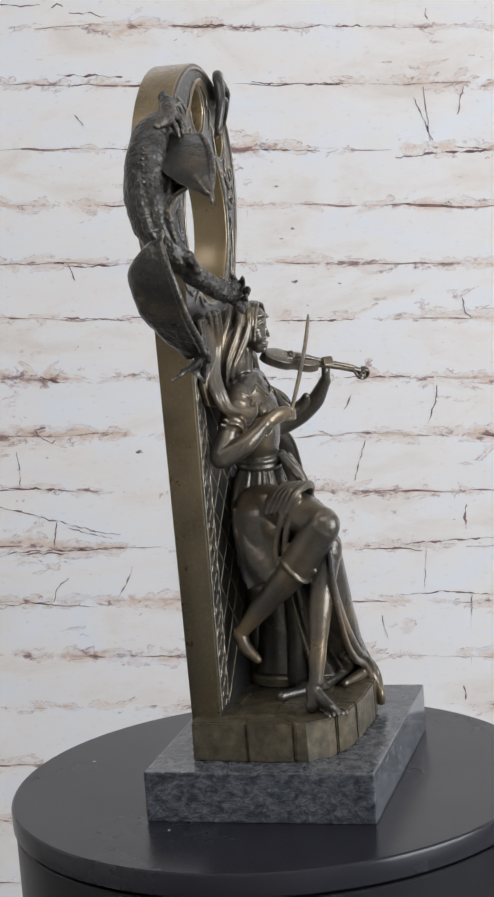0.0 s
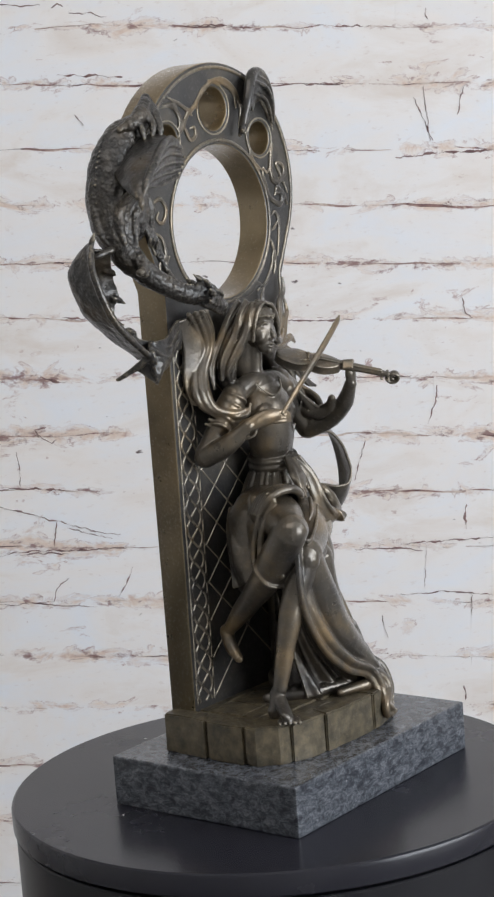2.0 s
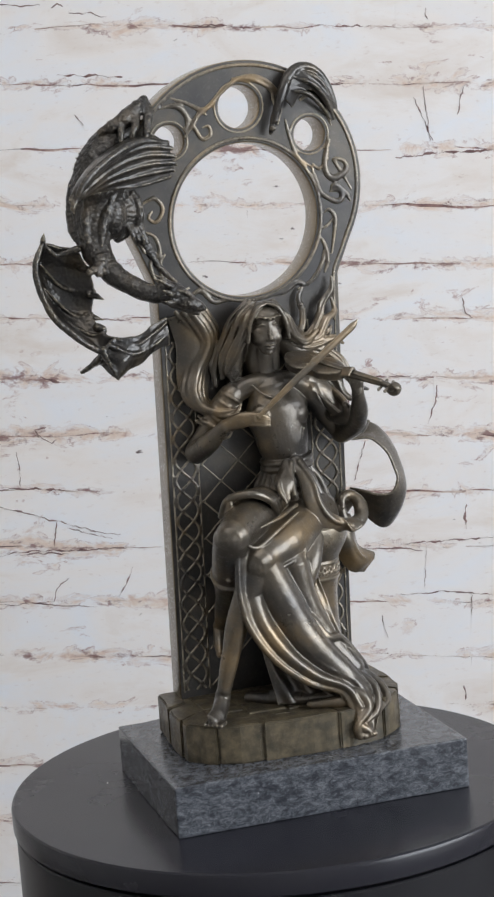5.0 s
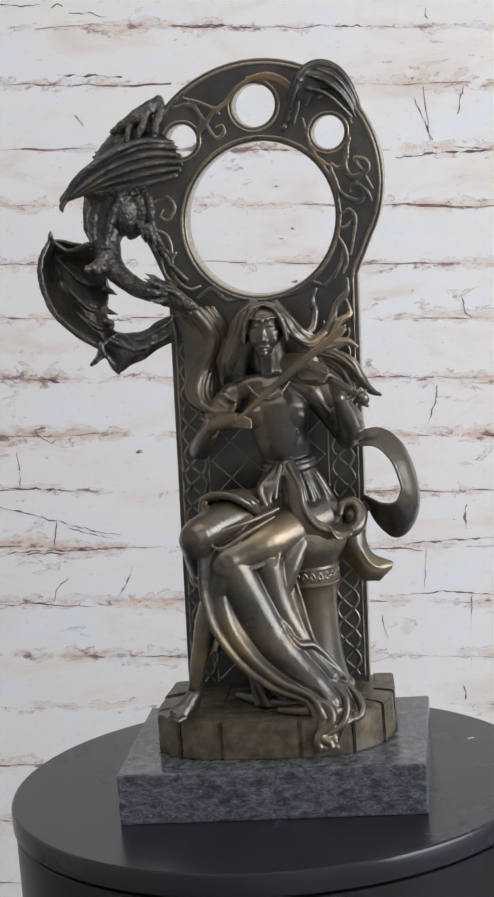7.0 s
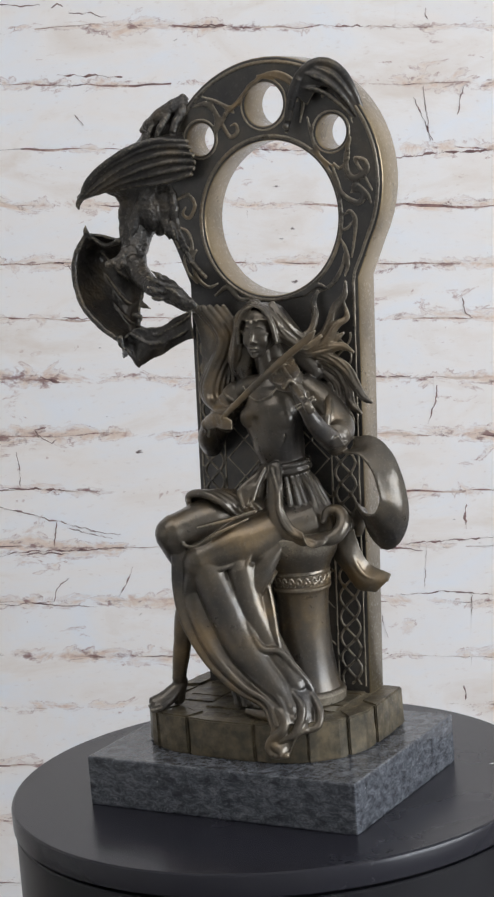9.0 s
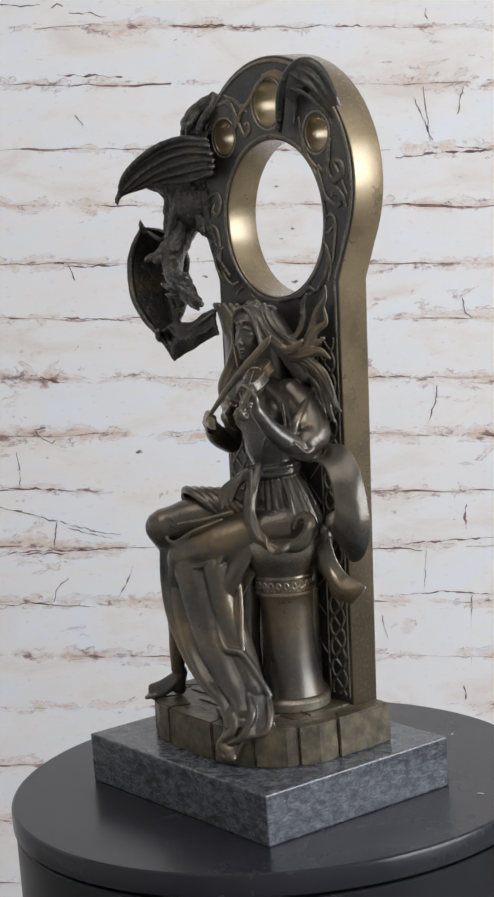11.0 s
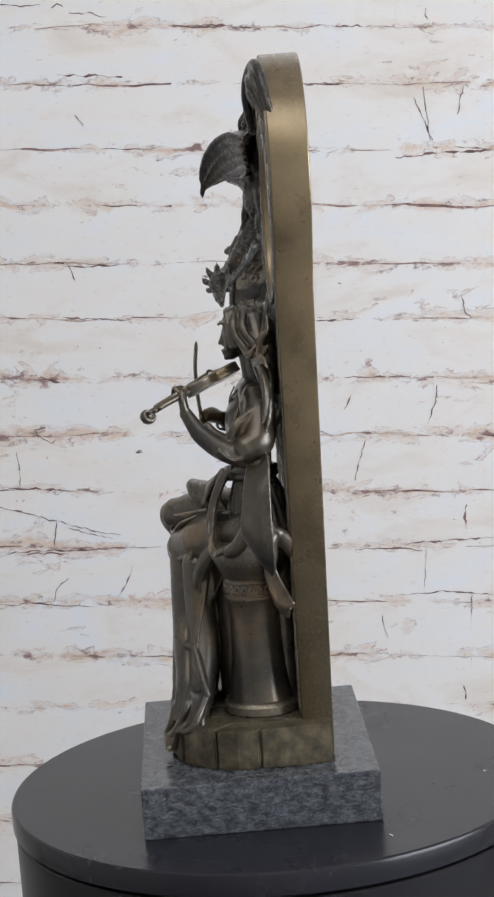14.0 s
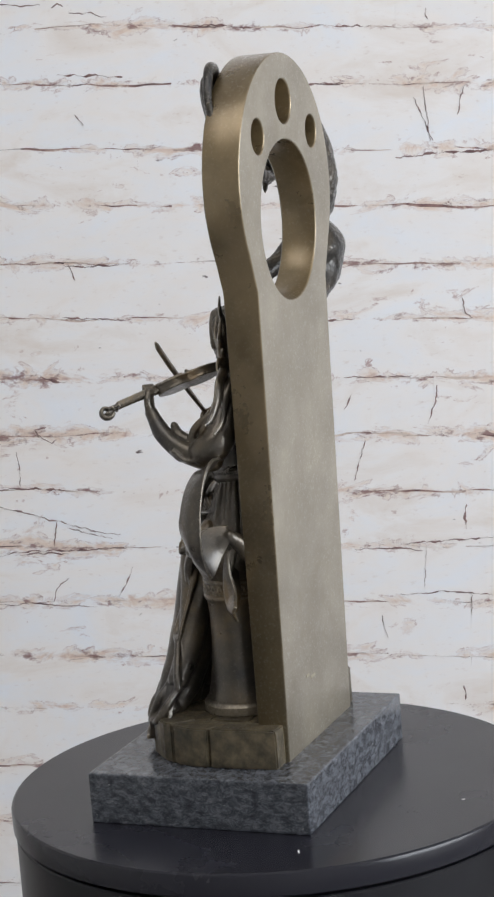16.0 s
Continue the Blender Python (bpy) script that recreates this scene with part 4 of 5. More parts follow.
fig.limb([(24, -22, 241), (21, -30, 230), (20, -36, 220)], [2, 2.2, 1.5], (1, 0, 0), 8)
fig.ball((30, -17, 238), (5, 4, 4.5))
# gathered tunic skirt round the hips
for k in range(26):
    a = 2 * math.pi * k / 26
    j = 1 + 0.08 * math.sin(k * 2.7)
    fig.limb([(28 + 16.5 * math.cos(a), 1 + 13.5 * math.sin(a), 236), (29 + 23 * math.cos(a) * j, 2 + 18 * math.sin(a), 222), (30 + 30 * math.cos(a), 3 + 22 * math.sin(a) * j, 203), (31 + 31 * math.cos(a), 3 + 22.5 * math.sin(a), 193)], [1.7, 2.5, 3.3, 2.6], (0, 0, 1), 7, 5)
# cloth bunched over the near thigh, and its hanging loops
for q in range(5):
    fig.limb([(x + 3.5 * q, y + 4.5 * q - 2, z - 0.6 * q) for x, y, z in [(-36, -30, 210), (-31, -38, 223), (-15, -44, 226), (-1, -42, 219), (6, -34, 208)]], [2.0, 3, 3.2, 3, 2], (0, 1, 0), 8)
for pts in ([(-32, -66, 198), (-19, -64, 190), (-1, -58, 199), (19, -46, 208)], [(-23, -66, 176), (-3, -62, 173), (13, -54, 177), (27, -40, 185)], [(-14, -62, 204), (3, -52, 207), (21, -38, 212)], [(-17, -66, 170), (-3, -60, 164), (12, -50, 167)]):
    fig.limb([(x, y + 2.0, z) for x, y, z in pts], [0.9, 1.7, 1.7] + [0.9] * (len(pts) - 3), (0, 1, 0), 8)
for pts in ([(-20, 11, 208), (-26, 9, 192), (-28, 6, 167), (-28, 3, 156), (-26, -4, 171), (-22, -6, 197)], [(-18, 5, 210), (-22, 2, 202), (-24, -2, 187), (-24, -10, 204), (-20, -12, 218)], [(-34, -35, 224), (-38, -28, 204), (-38, -22, 183), (-40, -25, 167), (-42, -39, 165), (-44, -51, 167)], [(-36, -42, 220), (-40, -33, 200), (-40, -29, 177), (-42, -35, 167)], [(-20, -10, 218), (-28, -17, 194), (-30, -15, 171)]):
    fig.limb([(x + 5.5, y, z) for x, y, z in pts], [2.2, 2.8, 2.8, 2.6] + [2.0] * (len(pts) - 4) if len(pts) > 4 else [2.2, 2.8, 2.6, 1.8][:len(pts)], (1, 0, 0), 8)
fig.cloth([(-6, 9, 212), (-22, 8, 190), (-30, 2, 152)], [(-6, -12, 212), (-24, -24, 196), (-32, -24, 162)], 2, 2.2)
# the long skirt that sweeps over the knee down to the ledge
SKIRT_A = [(-34, -62, 185), (-35, -63, 158), (-29, -64, 132), (-12, -65, 106), (11, -66, 87), (34, -67, 77), (42, -71, 62)]
SKIRT_B = [(37, -16, 190), (31, -24, 168), (24, -34, 148), (30, -42, 124), (44, -45, 102), (62, -47, 84), (73, -50, 64)]
rails = []
for u, ridge in ((0.0, 1.5), (0.09, -1.5), (0.17, 2.5), (0.24, 3.8), (0.31, 0.0), (0.40, -2.2), (0.47, 2.4), (0.53, 5.0), (0.59, 1.6), (0.69, -2.0), (0.78, 2.6), (0.83, 3.6), (0.90, -0.4), (1.0, 0.0)):
    rail = []
    for i, (a, b) in enumerate(zip(SKIRT_A, SKIRT_B)):
        p = Vector(a).lerp(Vector(b), u)
        grow = min(1.0, 0.25 + 0.2 * i)
        push = 7.0 * math.sin(math.pi * u) + ridge * grow
        rail.append(tuple(p + Vector((-0.25, -0.9, 0.25)) * push))
    rails.append(rail)
fig.loft(rails, 3.4, 7, 4)
fig.limb([(8, -34, 178), (4, -44, 150), (14, -47, 112), (34, -50, 84), (50, -52, 70)], [15, 14, 13, 11, 7])
fig.ball((26, -14, 186), (24, 20, 14))
fig.limb([(-14, -52, 177), (-1, -52, 147), (14, -54, 117), (36, -57, 91), (53, -62, 73)], [14, 15, 14, 11, 7])
fig.limb([(12, -46, 172), (18, -46, 142), (33, -46, 112), (52, -50, 88)], [11, 11, 10, 8])
fig.cloth([(34, -66, 78), (42, -72, 66), (40, -76, 52), (43, -76, 43)], [(73, -52, 71), (71, -60, 62), (61, -70, 56), (55, -75, 44)], 2, 2.6, 4.0)
fig.limb(SKIRT_A, [2.4] * 7, (0, 1, 0), 8)
fig.limb([(34, -30, 190), (27, -42, 172), (19, -47, 152), (11, -44, 130)], [(9, 5), (8, 5), (5.5, 4), (1.2, 1.2)], (1, 0, 0))
fig.limb([(40, -28, 189), (34, -40, 172), (27, -44, 156), (21, -42, 142)], [2.2, 2.4, 2.2, 1.0], (1, 0, 0), 9)
fig.limb([(22, -46, 186), (17, -53, 168), (12, -52, 150), (10, -46, 134)], [1.6, 2.4, 2.2, 1.0], (1, 0, 0), 9)
fig.limb([(19, -56, 134), (30, -58, 117), (42, -52, 113), (57, -48, 94), (62, -46, 85)], [2.4, 3, 3, 3, 3], (0, 1, 0), 8)
fig.limb([(36, -66, 78), (49, -69, 73), (52, -73, 63), (42, -77, 54), (43, -77, 45), (55, -76, 45)], [3.2, 4.2, 3.6, 3, 3, 2.2], (1, 0, 0))
fig.limb([(50, -56, 88), (62, -62, 76), (60, -70, 61), (49, -75, 54)], [2.6, 3.2, 2.8, 2], (1, 0, 0))
fig.limb([(60, -46, 85), (71, -53, 73), (72, -60, 63), (59, -69, 59)], [2.6, 3, 2.8, 2], (1, 0, 0))
# inner folds behind the shins, and the hip drape
fig.limb([(-1, 2, 212), (-12, -2, 200), (-18, -4, 176), (-21, -6, 150)], [(12, 9), (17, 11), (16, 9), (9, 5)], (0, 1, 0))
fig.limb([(38, 13, 70), (38, 14, 120), (38, 13, 182)], [9, 8, 10])
fig.limb([(10, -24, 72), (12, -25, 120), (14, -20, 178)], [11, 10, 12])
fig.cloth([(-16, -22, 172), (-14, -30, 120), (-6, -40, 67)], [(28, -40, 172), (42, -50, 120), (60, -58, 67)], 5, 2.6, 3.0, 2.0)
fig.limb([(-20, -14, 68), (4, -38, 69), (40, -52, 70), (62, -52, 70)], [4, 5, 5, 4], (0, 0, 1))
fig.limb([(14, -56, 68), (36, -64, 69), (56, -66, 69)], [3, 4.5, 4], (0, 0, 1))
fig.ball((-2, -28, 70), (8, 6, 6))
# scarf that loops out beside the seat
SCARF_OUT = [(81, 10, 259), (98, 10, 259), (112, 9, 246), (120, 8, 223), (121, 8, 200), (113, 8, 183), (102, 6, 178), (90, 8, 188), (82, 14, 203)]
SCARF_IN = [(79, -4, 250), (93, -6, 249), (104, -9, 238), (109, -11, 224), (110, -12, 216), (105, -12, 207), (95, -8, 206), (86, 0, 209), (80, 10, 210)]
fig.loft([SCARF_OUT, [tuple((p + q) / 2 + o for p, q, o in zip(a, b, (3.5, 0, -2.5))) for a, b in zip(SCARF_OUT, SCARF_IN)], SCARF_IN], 2.4, 7, 8)
fig.limb(SCARF_IN, [1.3] * 9, (0, 1, 0), 8)
fig.limb([(82, 12, 203), (76, 18, 196), (73, 22, 187)], [5, 6, 5], (0, 1, 0), 8)
fig.loft([[(77, 8, 192), (80, 10, 176), (85, 15, 164), (99, 20, 156)], [(68, 4, 184), (75, 3, 166), (83, 8, 155), (97, 17, 152)], [(58, 8, 174), (66, 10, 158), (76, 12, 147), (88, 14, 143)]], 2.6, 7, 8, 1.2, 1.5)
fig.limb([(70, 10, 196), (73, 8, 184), (76, 5, 170), (84, 8, 157), (97, 17, 152)], [5, 4, 2.6, 2, 1.2], (0, 1, 0), 10)
fig.cast("seated_fiddler", 0.0006, 6, BRONZE, "seated draped fiddler cast in dark bronze", None, 0.00012)

# ---- violin and bow ----
E0, E1 = Vector((31, -6, 316)), Vector((92, -75, 293))
D = (E1 - E0).normalized()
UP = Vector((-0.25, -0.35, 0.9))
UP = (UP - D * UP.dot(D)).normalized()
SIDE = D.cross(UP)
vio = Clay()
n = 40
half = []
for i in range(n + 1):
    u = i / n
    w = 13.2 * math.sqrt(max(0, math.sin(math.pi * min(1, u * 1.0)))) ** 0.9 * (1 - 0.13 * u)
    w *= 1 - 0.30 * math.exp(-((u - 0.52) / 0.13) ** 2)
    half.append((u * 50, max(w, 0.6)))
rows = []
for h, grow in ((-3.4, 0.93), (-3.2, 1.0), (-2.6, 1.03), (-2.2, 0.97), (2.2, 0.97), (2.6, 1.03), (3.2, 1.0), (3.8, 0.9), (4.4, 0.6), (4.6, 0.2)):
    ring = [(a, w * grow) for a, w in half] + [(a, -w * grow) for a, w in half[::-1]]
    rows.append([E0 + D * (25 + (a - 25) * (0.97 + 0.03 * grow)) + SIDE * w + UP * h for a, w in ring])
vio.grid(rows)
violin = vio.cast("violin", 0.0006, 1, BRONZE, "small bronze violin held at the shoulder", None)
fing = Clay()
fing.limb([E0 + D * 44 + UP * 0.5, E0 + D * 66 + UP * 0.8, E0 + D * 86 + UP * 0.2], [(3.0, 2.6), (2.7, 2.4), (2.4, 2.4)], tuple(SIDE))
fing.limb([E0 + D * 28 + UP * 6.0, E0 + D * 55 + UP * 4.2, E0 + D * 80 + UP * 3.0], [(2.6, 0.9), (2.3, 0.9), (2.0, 0.9)], tuple(SIDE))
fing.cast("violin_neck", 0.0006, 1, BRONZE, "narrow neck and fingerboard", violin)
scr = Clay()
C = E0 + D * 90 - UP * 0.6
scr.limb([C + D * (r * math.cos(a)) + UP * (r * math.sin(a)) for a, r in [(-2.6 + k * 0.62, 5.2 - 0.33 * k) for k in range(13)]], [(3.2, 1.6)] * 13, tuple(SIDE), 10, 4)
for s in (-1, 1):
    for k in (0, 1):
        scr.limb([C - D * (9 - 5 * k) + SIDE * s * 1, C - D * (9 - 5 * k) + SIDE * s * 6.5], [1.0, 1.3], tuple(UP), 8)
scr.cast("scroll", 0.0005, 1, BRONZE, "curled violin scroll with pegs", violin)
br = Clay()
br.limb([E0 + D * 24 - SIDE * 4 + UP * 5.5, E0 + D * 24 + UP * 7, E0 + D * 24 + SIDE * 4 + UP * 5.5], [0.9, 1.2, 0.9], tuple(D), 8)
for s in (-1, 1):
    br.limb([E0 + D * 18 + SIDE * s * 6 + UP * 4, E0 + D * 23 + SIDE * s * 5.2 + UP * 4.4, E0 + D * 28 + SIDE * s * 6 + UP * 4], [0.7, 0.9, 0.7], tuple(SIDE), 7)
br.cast("bridge", 0.0005, 1, BRONZE, "", violin)
bow = Clay()
bow.limb([(-2, -34, 279), (24, -35.5, 300), (52, -35.5, 321), (73, -34, 336), (78.5, -33.5, 341)], [(1.5, 1.8), (1.5, 2.6), (1.5, 2.9), (1.4, 2.8), (0.8, 0.9)], (0, 1, 0), 12)
bow.cast("bow", 0.0006, 1, BRONZE, "flat brown bronze bow", None)

# ---- the winged beast on the arch ----
beast = Clay()
TRUNK = [(-62, 31, 492), (-78, 33, 481), (-89, 33, 464), (-94, 32, 444), (-97, 29, 424), (-98, 20, 406), (-92, 9, 391), (-80, 0, 380), (-67, -7, 373), (-57, -11, 372)]
beast.limb(TRUNK, [9, 13, 16, 17.5, 15.5, 11, 8.4, 7.2, 6.8, 6.6], (0, 1, 0), 18)
beast.ball((-74, 31, 462), (15, 13, 24))
beast.ball((-84, 27, 430), (13, 15, 18))
# muscles and loose skin along the flank
for pts, rad in (
    ([(-80, 18, 470), (-94, 16, 452), (-104, 17, 430), (-105, 13, 412)], [3, 4.5, 4, 2]),
    ([(-74, 21, 458), (-84, 17, 442), (-92, 14, 424), (-96, 10, 408)], [3, 4, 4, 2]),
    ([(-102, 34, 466), (-110, 34, 446), (-112, 30, 424), (-108, 22, 408)], [2.5, 3.5, 3.5, 2]),
    ([(-78, 40, 486), (-92, 43, 470), (-101, 43, 448), (-105, 40, 424)], [2.5, 4, 4, 2]),
):
    beast.limb(pts, rad, (0, 1, 0), 9)
# ridge of torn spines down the back and neck
for i, c in enumerate(glide(TRUNK, 5)[8:-3]):
    out = Vector((-0.93, -0.1, 0.25)) if i < 16 else Vector((-0.35, -0.45, 0.82))
    r = 16.0 if i < 9 else max(6.0, 16.0 - 0.62 * (i - 9))
    size = 1.0 + 0.5 * math.sin(i * 2.3)
    beast.limb([c + out * (r * 0.8), c + out * (r + 1.2 + size)], [2.4, 0.7], (0, 0, 1), 7)
# head: wedge skull, parted jaws, frill of horns
beast.limb([(-60, -11, 374), (-52, -12, 372), (-44, -13, 367), (-36, -13, 362), (-30, -12, 359)], [(6.6, 6), (8.2, 7), (6.4, 5.6), (4.6, 4), (2.6, 2.4)], (0, 0, 1), 14)
beast.limb([(-54, -11, 366), (-44, -12, 360.5), (-35, -12, 355.5)], [4, 3.2, 1.8], (0, 0, 1), 10)
for dy, dz, n in ((-7, 7, 13), (-1, 9.5, 14), (5, 7, 12), (-9.5, 1, 11), (-8, -5, 10), (6, -5, 10)):
    beast.limb([(-51, -11.5 + dy * 0.6, 370 + dz * 0.6), (-51 - n * 0.55, -11.5 + dy * 1.1, 371.5 + dz * 1.15), (-51 - n, -11.5 + dy * 1.35, 374 + dz * 1.3)], [2.8, 2.2, 0.7], (0, 0, 1), 8)
for dy in (-5.2, 4.2):
    beast.limb([(-50, -12.5 + dy, 374), (-44, -13 + dy * 1.05, 371.5), (-39, -13 + dy * 0.8, 367)], [1.6, 2.1, 1.2], (0, 0, 1), 8)
    beast.ball((-33, -12.5 + dy * 0.42, 362.4), (1.7, 1.5, 1.5))
# haunch, folded leg and claws against the ring
beast.limb([(-84, 30, 440), (-77, 27, 443), (-71, 26, 434), (-73, 27, 421), (-79, 27, 413)], [7, 7.5, 7, 6, 4.5], (0, 1, 0), 14)
beast.limb([(-67, 25, 445), (-63, 24, 434), (-63, 25, 421), (-60, 25, 409), (-54, 24, 399)], [3.4, 4.2, 3.8, 3.2, 2.4], (0, 1, 0), 10)
beast.limb([(-63, 25, 413), (-56, 24, 397), (-48, 23, 385), (-40, 23, 377)], [3.0, 2.8, 2.6, 1.4], (0, 1, 0), 9)
for q in range(3):
    beast.limb([(-73 + 3.4 * q, 22, 421 - q), (-70 + 3.4 * q, 20, 414 - q), (-68 + 3.2 * q, 22, 407 - q)], [2.2, 2.0, 0.9], (0, 1, 0), 8)
# knuckles of the raised claw
for q in range(4):
    beast.ball((-109 + 3.6 * q, -2 + 1.2 * q, 391.5 + 1.8 * math.sin(q * 2.1)), (3.0, 3.2, 2.8))
beast.limb([(-98, 8, 400), (-101, 3, 395), (-105, -1, 392)], [5, 4, 3], (0, 1, 0), 9)
# gripping forefoot on the rim above the wing
beast.limb([(-86, 25, 489), (-77, 22, 493), (-67, 22, 498), (-58, 25, 504), (-51, 29, 511)], [2.6, 5, 6, 5.6, 3], (0, 1, 0), 12)
beast.limb([(-51, 30, 510), (-50, 24, 500), (-53, 18, 491), (-55, 16, 483)], [3.4, 4, 3.6, 2.4], (0, 1, 0), 10)
beast.limb([(-60, 22, 499), (-63, 15, 491), (-66, 13, 484)], [3.4, 3, 2], (0, 1, 0), 9)
beast.limb([(-70, 21, 494), (-73, 16, 488), (-74, 14, 482)], [3, 2.6, 1.8], (0, 1, 0), 9)

# raised wing: a canopy of skin over ribs that meet at its hooked tip
wing = Clay()
W_LEAD = [(-41, 12, 478), (-60, 3, 480.5), (-78, -6, 476), (-95, -13, 467), (-110, -17.5, 455), (-120.5, -18, 439)]
W_MID = [(-38, 14, 466), (-56, 9, 467), (-74, 3, 464), (-91, -4, 458), (-107, -11, 449), (-119.5, -16.5, 441)]
W_LOW = [(-41, 16, 454), (-54, 14, 451), (-68, 12, 449), (-84, 8, 449), (-101, 0, 447), (-118, -14, 442)]
W_BACK = [(-52, 30, 484), (-68, 31, 479), (-84, 29, 470), (-98, 22, 461), (-109, 7, 451), (-119.5, -15, 441)]
wing.loft([W_LEAD, W_MID, W_LOW], 2.2)
wing.loft([W_LEAD, [tuple((p + q) / 2 + o for p, q, o in zip(a, b, (-2, 0, 3))) for a, b in zip(W_LEAD, W_BACK)], W_BACK], 2.4)
wing.limb(W_LEAD, [2.2, 2.6, 2.8, 2.8, 2.6, 1.4], (0, 1, 0), 10)
wing.limb([(-118, -17, 443), (-120.5, -18.5, 438), (-120, -18.5, 434)], [2.4, 2.0, 0.6], (0, 1, 0), 9)
for u, reach in ((0.16, 1.0), (0.38, 2.6), (0.60, 3.2), (0.80, 2.0), (1.0, 0.5)):
    rib = []
    for a, b, c in zip(W_LEAD, W_MID, W_LOW):
        rib.append(tuple((1 - u) ** 2 * a[q] + 2 * u * (1 - u) * (2 * b[q] - (a[q] + c[q]) / 2) + u * u * c[q] for q in range(3)))
    rib = [(x, y - 1.3, z) for x, y, z in rib]
    x, y, z = rib[0]
    rib.insert(0, (x + reach, y - 1, z - reach * 0.6))
    wing.limb(rib, [1.1, 1.9, 1.7, 1.5, 1.3, 1.2, 1.0], (0, 1, 0), 8)
UPPER = wing
# skin that joins that wing to the flank
beast.loft([[(-110, 0, 447), (-106, 12, 441), (-106, 19, 430)], [(-92, 8, 448), (-93, 14, 440), (-95, 18, 428)], [(-72, 18, 450), (-79, 20, 440), (-86, 21, 428)]], 3.0)

# hanging wing: a deep cup whose front rib runs from its horn down to the bend
wing = Clay()
L_RIB = [(-137.5, 14, 415), (-145, 9, 400), (-145, 4, 383), (-137, 0, 362), (-121, -2, 345), (-104, -1, 333)]
L_DEEP = [(-132, 22, 413), (-139, 32, 401), (-139, 34, 385), (-130, 28, 362), (-117, 20, 347), (-101, 12, 331)]
L_MID = [(-121, 26, 409), (-122, 37, 396), (-121, 38, 380), (-117, 33, 360), (-109, 23, 346), (-96, 12, 334)]
L_EDGE = [(-112, 20, 407), (-103, 29, 392), (-100, 28, 376), (-103, 30, 360), (-98, 16, 346), (-88, 8, 342)]
wing.loft([L_RIB, L_DEEP, L_MID, L_EDGE], 2.4, 6, 7, 0.7, 4)
wing.limb(L_RIB, [1.6, 2.5, 2.7, 2.7, 2.7, 2.2], (0, 1, 0), 10)
wing.limb([(-137, 16, 411), (-137.5, 13, 417), (-136.5, 12, 421)], [2.4, 2.0, 0.7], (0, 1, 0), 8)
wing.limb([(-137, 16, 413), (-128, 22, 405), (-119, 22, 406), (-111, 20, 408)], [1.6, 2.0, 2.2, 3], (0, 1, 0), 9)
for u in (1, 2, 3):
    st, end = L_RIB[u], L_EDGE[min(u + 1, 4)]
    mid = L_MID[min(u + 1, 4)]
    wing.limb([L_DEEP[u], (mid[0], mid[1] - 2, mid[2]), end], [1.0, 1.5, 1.2], (0, 1, 0), 8)
for x, y, z, dx in ((-103, 29, 392, 3), (-99, 28, 372, 5), (-102, 30, 357, 7), (-98, 18, 349, 2)):
    wing.limb([(x - 5, y + 1, z + 2), (x, y, z), (x + dx, y - 1, z - 2.5)], [3, 2.4, 0.7], (0, 1, 0), 8)
# ragged flap of skin from the bend across to the panel
wing.loft([[(-104, -1, 335), (-95, 6, 342), (-84, 8, 342), (-73, 10, 343), (-63, 13, 349), (-51, 16, 353)],
           [(-110, 12, 326), (-100, 5, 327), (-88, 3, 326), (-76, 6, 330), (-65, 11, 337), (-51, 15, 342)],
           [(-117, 21, 319), (-104, 13, 323), (-93.5, 5, 313.5), (-80, 10, 320), (-66, 14, 327), (-51, 18, 333)]], 2.4, 7, 8, 1.3, 3)
for pts in ([(-104, -2, 334), (-108, 8, 326), (-117, 20, 319)], [(-104, -1, 332), (-98, 2, 322), (-93.5, 4, 313)], [(-98, 4, 338), (-82, 4, 330), (-66, 10, 333), (-52, 15, 340)], [(-90, 7, 341), (-78, 7, 336), (-64, 10, 342), (-52, 14, 349)]):
    wing.limb(pts, [2.2, 1.9, 1.4] + [1.2] * (len(pts) - 3), (0, 1, 0), 8)
wing.limb([(-104, -2, 336), (-103, -3, 331), (-101, -3, 328)], [2.8, 2.6, 1.2], (0, 1, 0), 9)
LOWER = wing

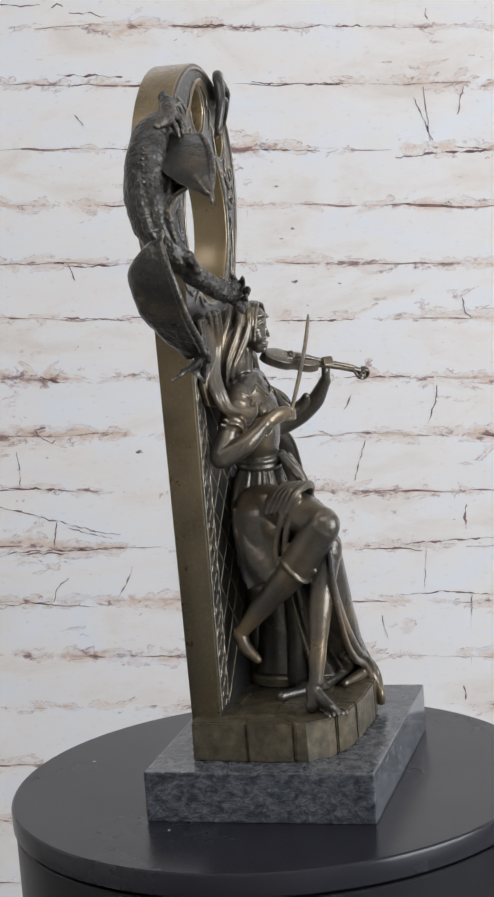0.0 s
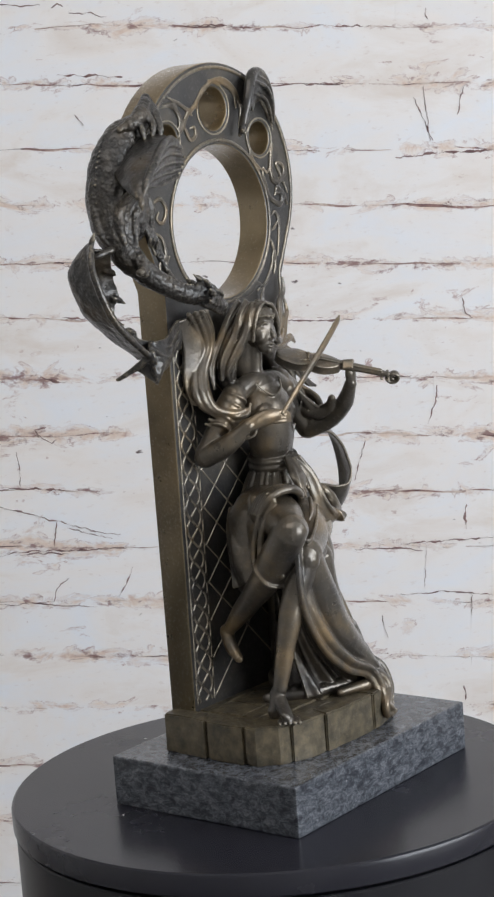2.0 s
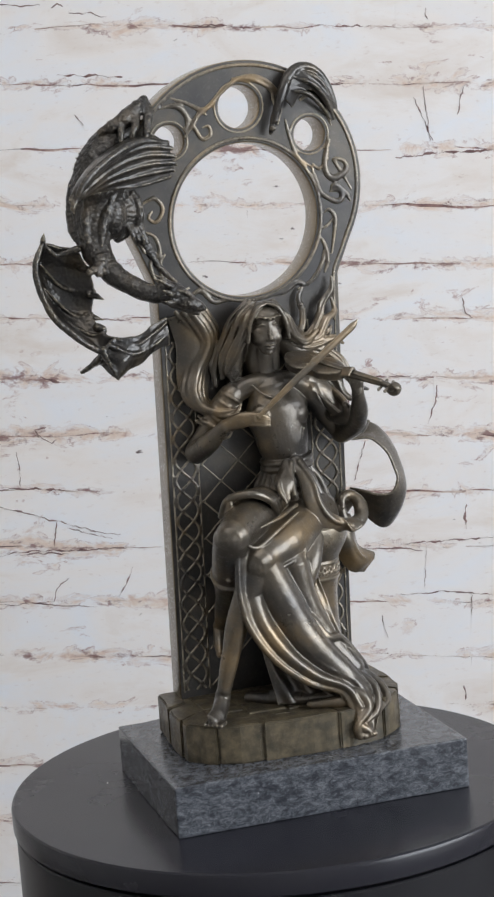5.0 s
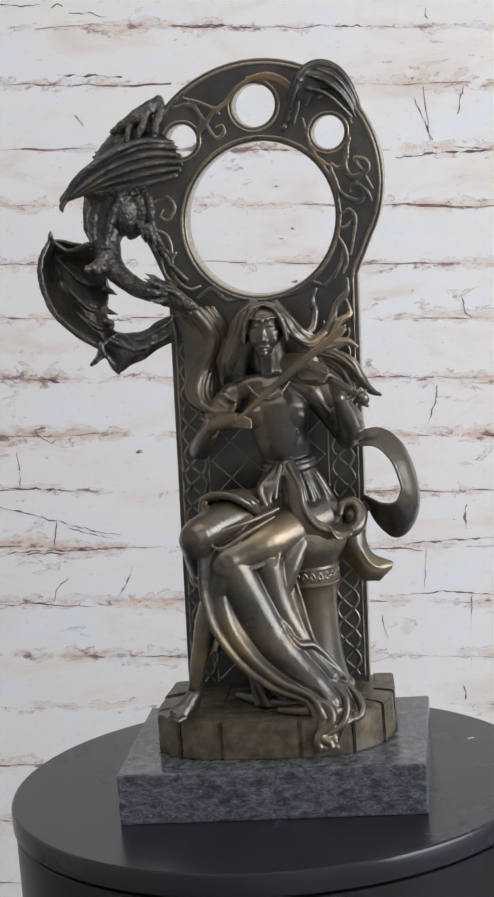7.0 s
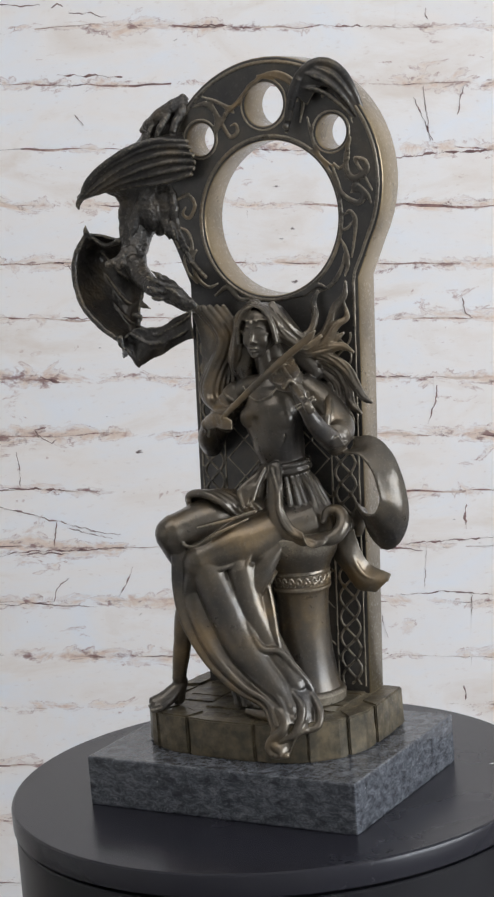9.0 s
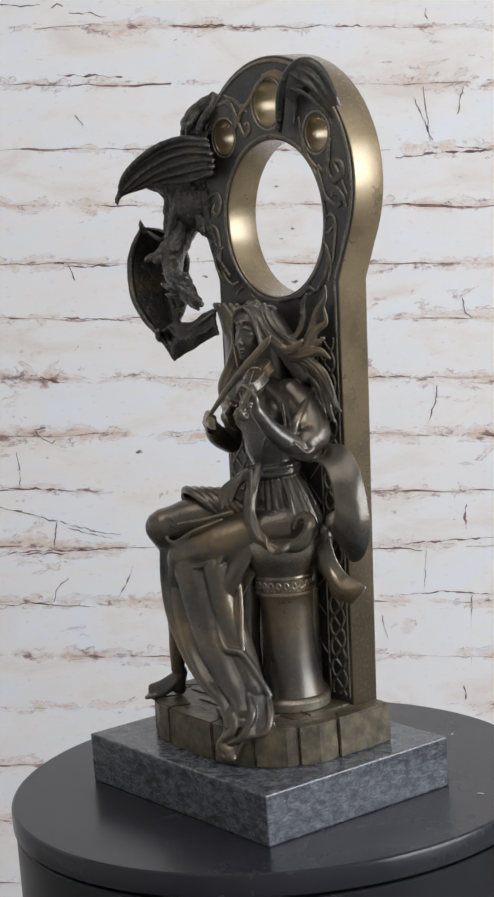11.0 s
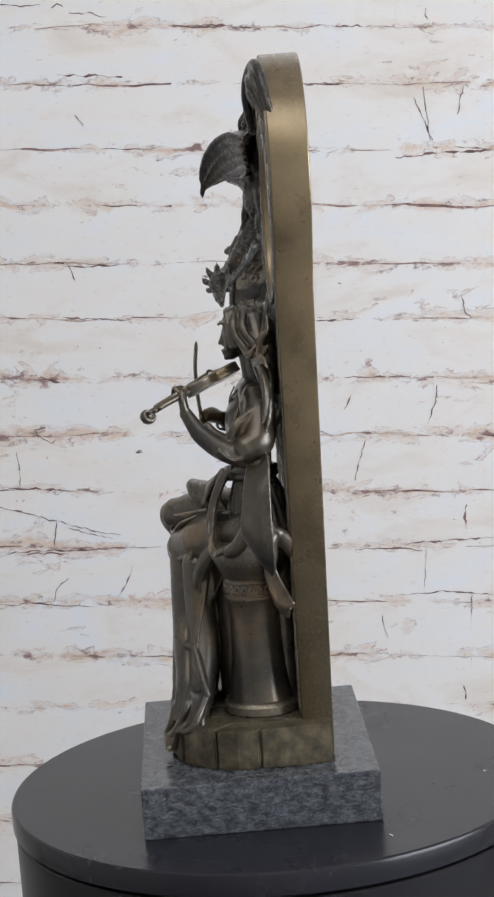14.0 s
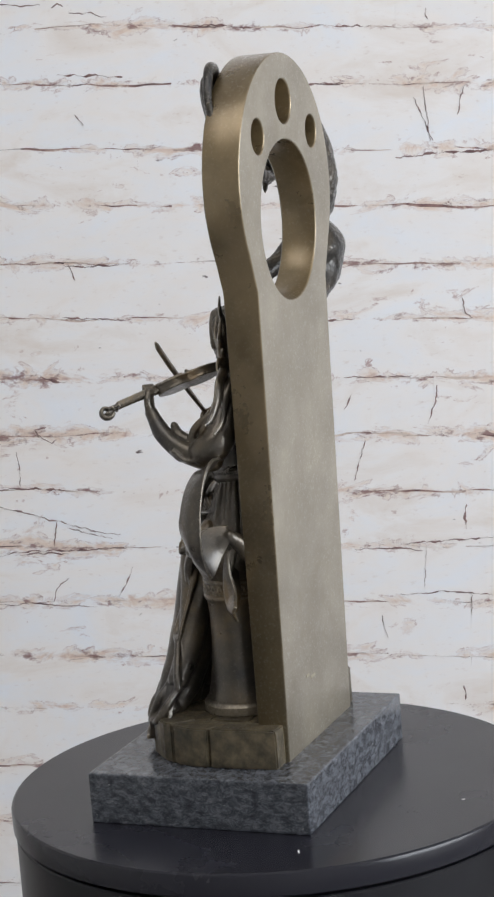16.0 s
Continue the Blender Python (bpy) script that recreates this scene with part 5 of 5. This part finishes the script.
# wing tip that hooks over the far side of the arch
wing = Clay()
wing.limb([(40, 18, 480), (44, 16, 492), (49, 15, 506), (55, 17, 518), (64, 20, 525), (75, 22, 525), (85, 24, 517), (92, 26, 503), (95, 29, 489), (95, 30, 478)], [1.8, 3.2, 3.8, 4, 4, 3.8, 3.4, 3, 2.6, 1.2], (0, 1, 0), 12)
wing.loft([[(50, 15, 505), (57, 16, 518), (66, 19, 524), (76, 21, 523), (86, 23, 514), (93, 26, 500), (95, 29, 484)],
           [(54, 17, 501), (61, 16, 512), (69, 17, 517), (77, 18, 515), (85, 20, 506), (91, 24, 495), (94, 28, 483)],
           [(58, 19, 497), (64, 19, 505), (71, 19, 509), (77, 19, 507), (83, 21, 500), (89, 24, 491), (93, 28, 482)]], 2.0)
for pts in ([(60, 16, 519), (74, 15.5, 513), (85, 20, 502), (93, 26, 486)], [(56, 16, 510), (70, 16, 506), (81, 20, 497), (90, 25, 486)], [(66, 18, 523), (80, 18.5, 516), (89, 22.5, 503), (94, 27, 490)]):
    wing.limb(pts, [1.4, 2.0, 1.8, 1.2], (0, 1, 0), 8)
for k in range(7):
    wing.ball((41 + 2.2 * k, 15.5 - 0.2 * k, 483 + 5.4 * k), (2.6, 2.2, 2.4))
HOOK = wing
beast_ob = beast.cast("winged_beast", 0.0007, 2, BRONZE_SCALE, "scaly winged beast coiled over the arch", None, 0.0008)
UPPER.cast("raised_wing", 0.00065, 3, BRONZE_WING, "ribbed raised wing", beast_ob, 0.0004)
LOWER.cast("hanging_wing", 0.00065, 3, BRONZE_WING, "cupped hanging wing with torn edge", beast_ob, 0.0005)
HOOK.cast("hooked_wing", 0.00065, 2, BRONZE_WING, "folded wing tip hooked over the rim", beast_ob, 0.0002)

# ---- small pale chips on the turning top ----
for x, y, w, a in ((0.148, 0.072, 0.0035, 0.4), (-0.119, 0.049, 0.0012, 1.0), (0.03, 0.155, 0.0015, 2.0)):
    bm = bmesh.new()
    bmesh.ops.create_icosphere(bm, subdivisions=1, radius=1, matrix=Matrix.Translation((x, y, 0.0003)) @ Matrix.Rotation(a, 4, "Z") @ Matrix.Diagonal((w, 0.0007, 0.0004, 1)))
    part("chip", bm, PLASTER, table_top, "tiny pale chip of dust")


def motions():
    """The top turns evenly, and the sculpture stands on it."""
    rate = (-111.85 - 75.28) / 16.0
    times = [k * 1.0 for k in range(17)]
    walk(sculpture, [(t, pose(0, 0, 0, 0, 0, 75.28 + rate * t)) for t in times])
    walk(table_top, [(t, pose(0, 0, -FLOOR_Z, 0, 0, 75.28 + rate * t)) for t in times])


motions()
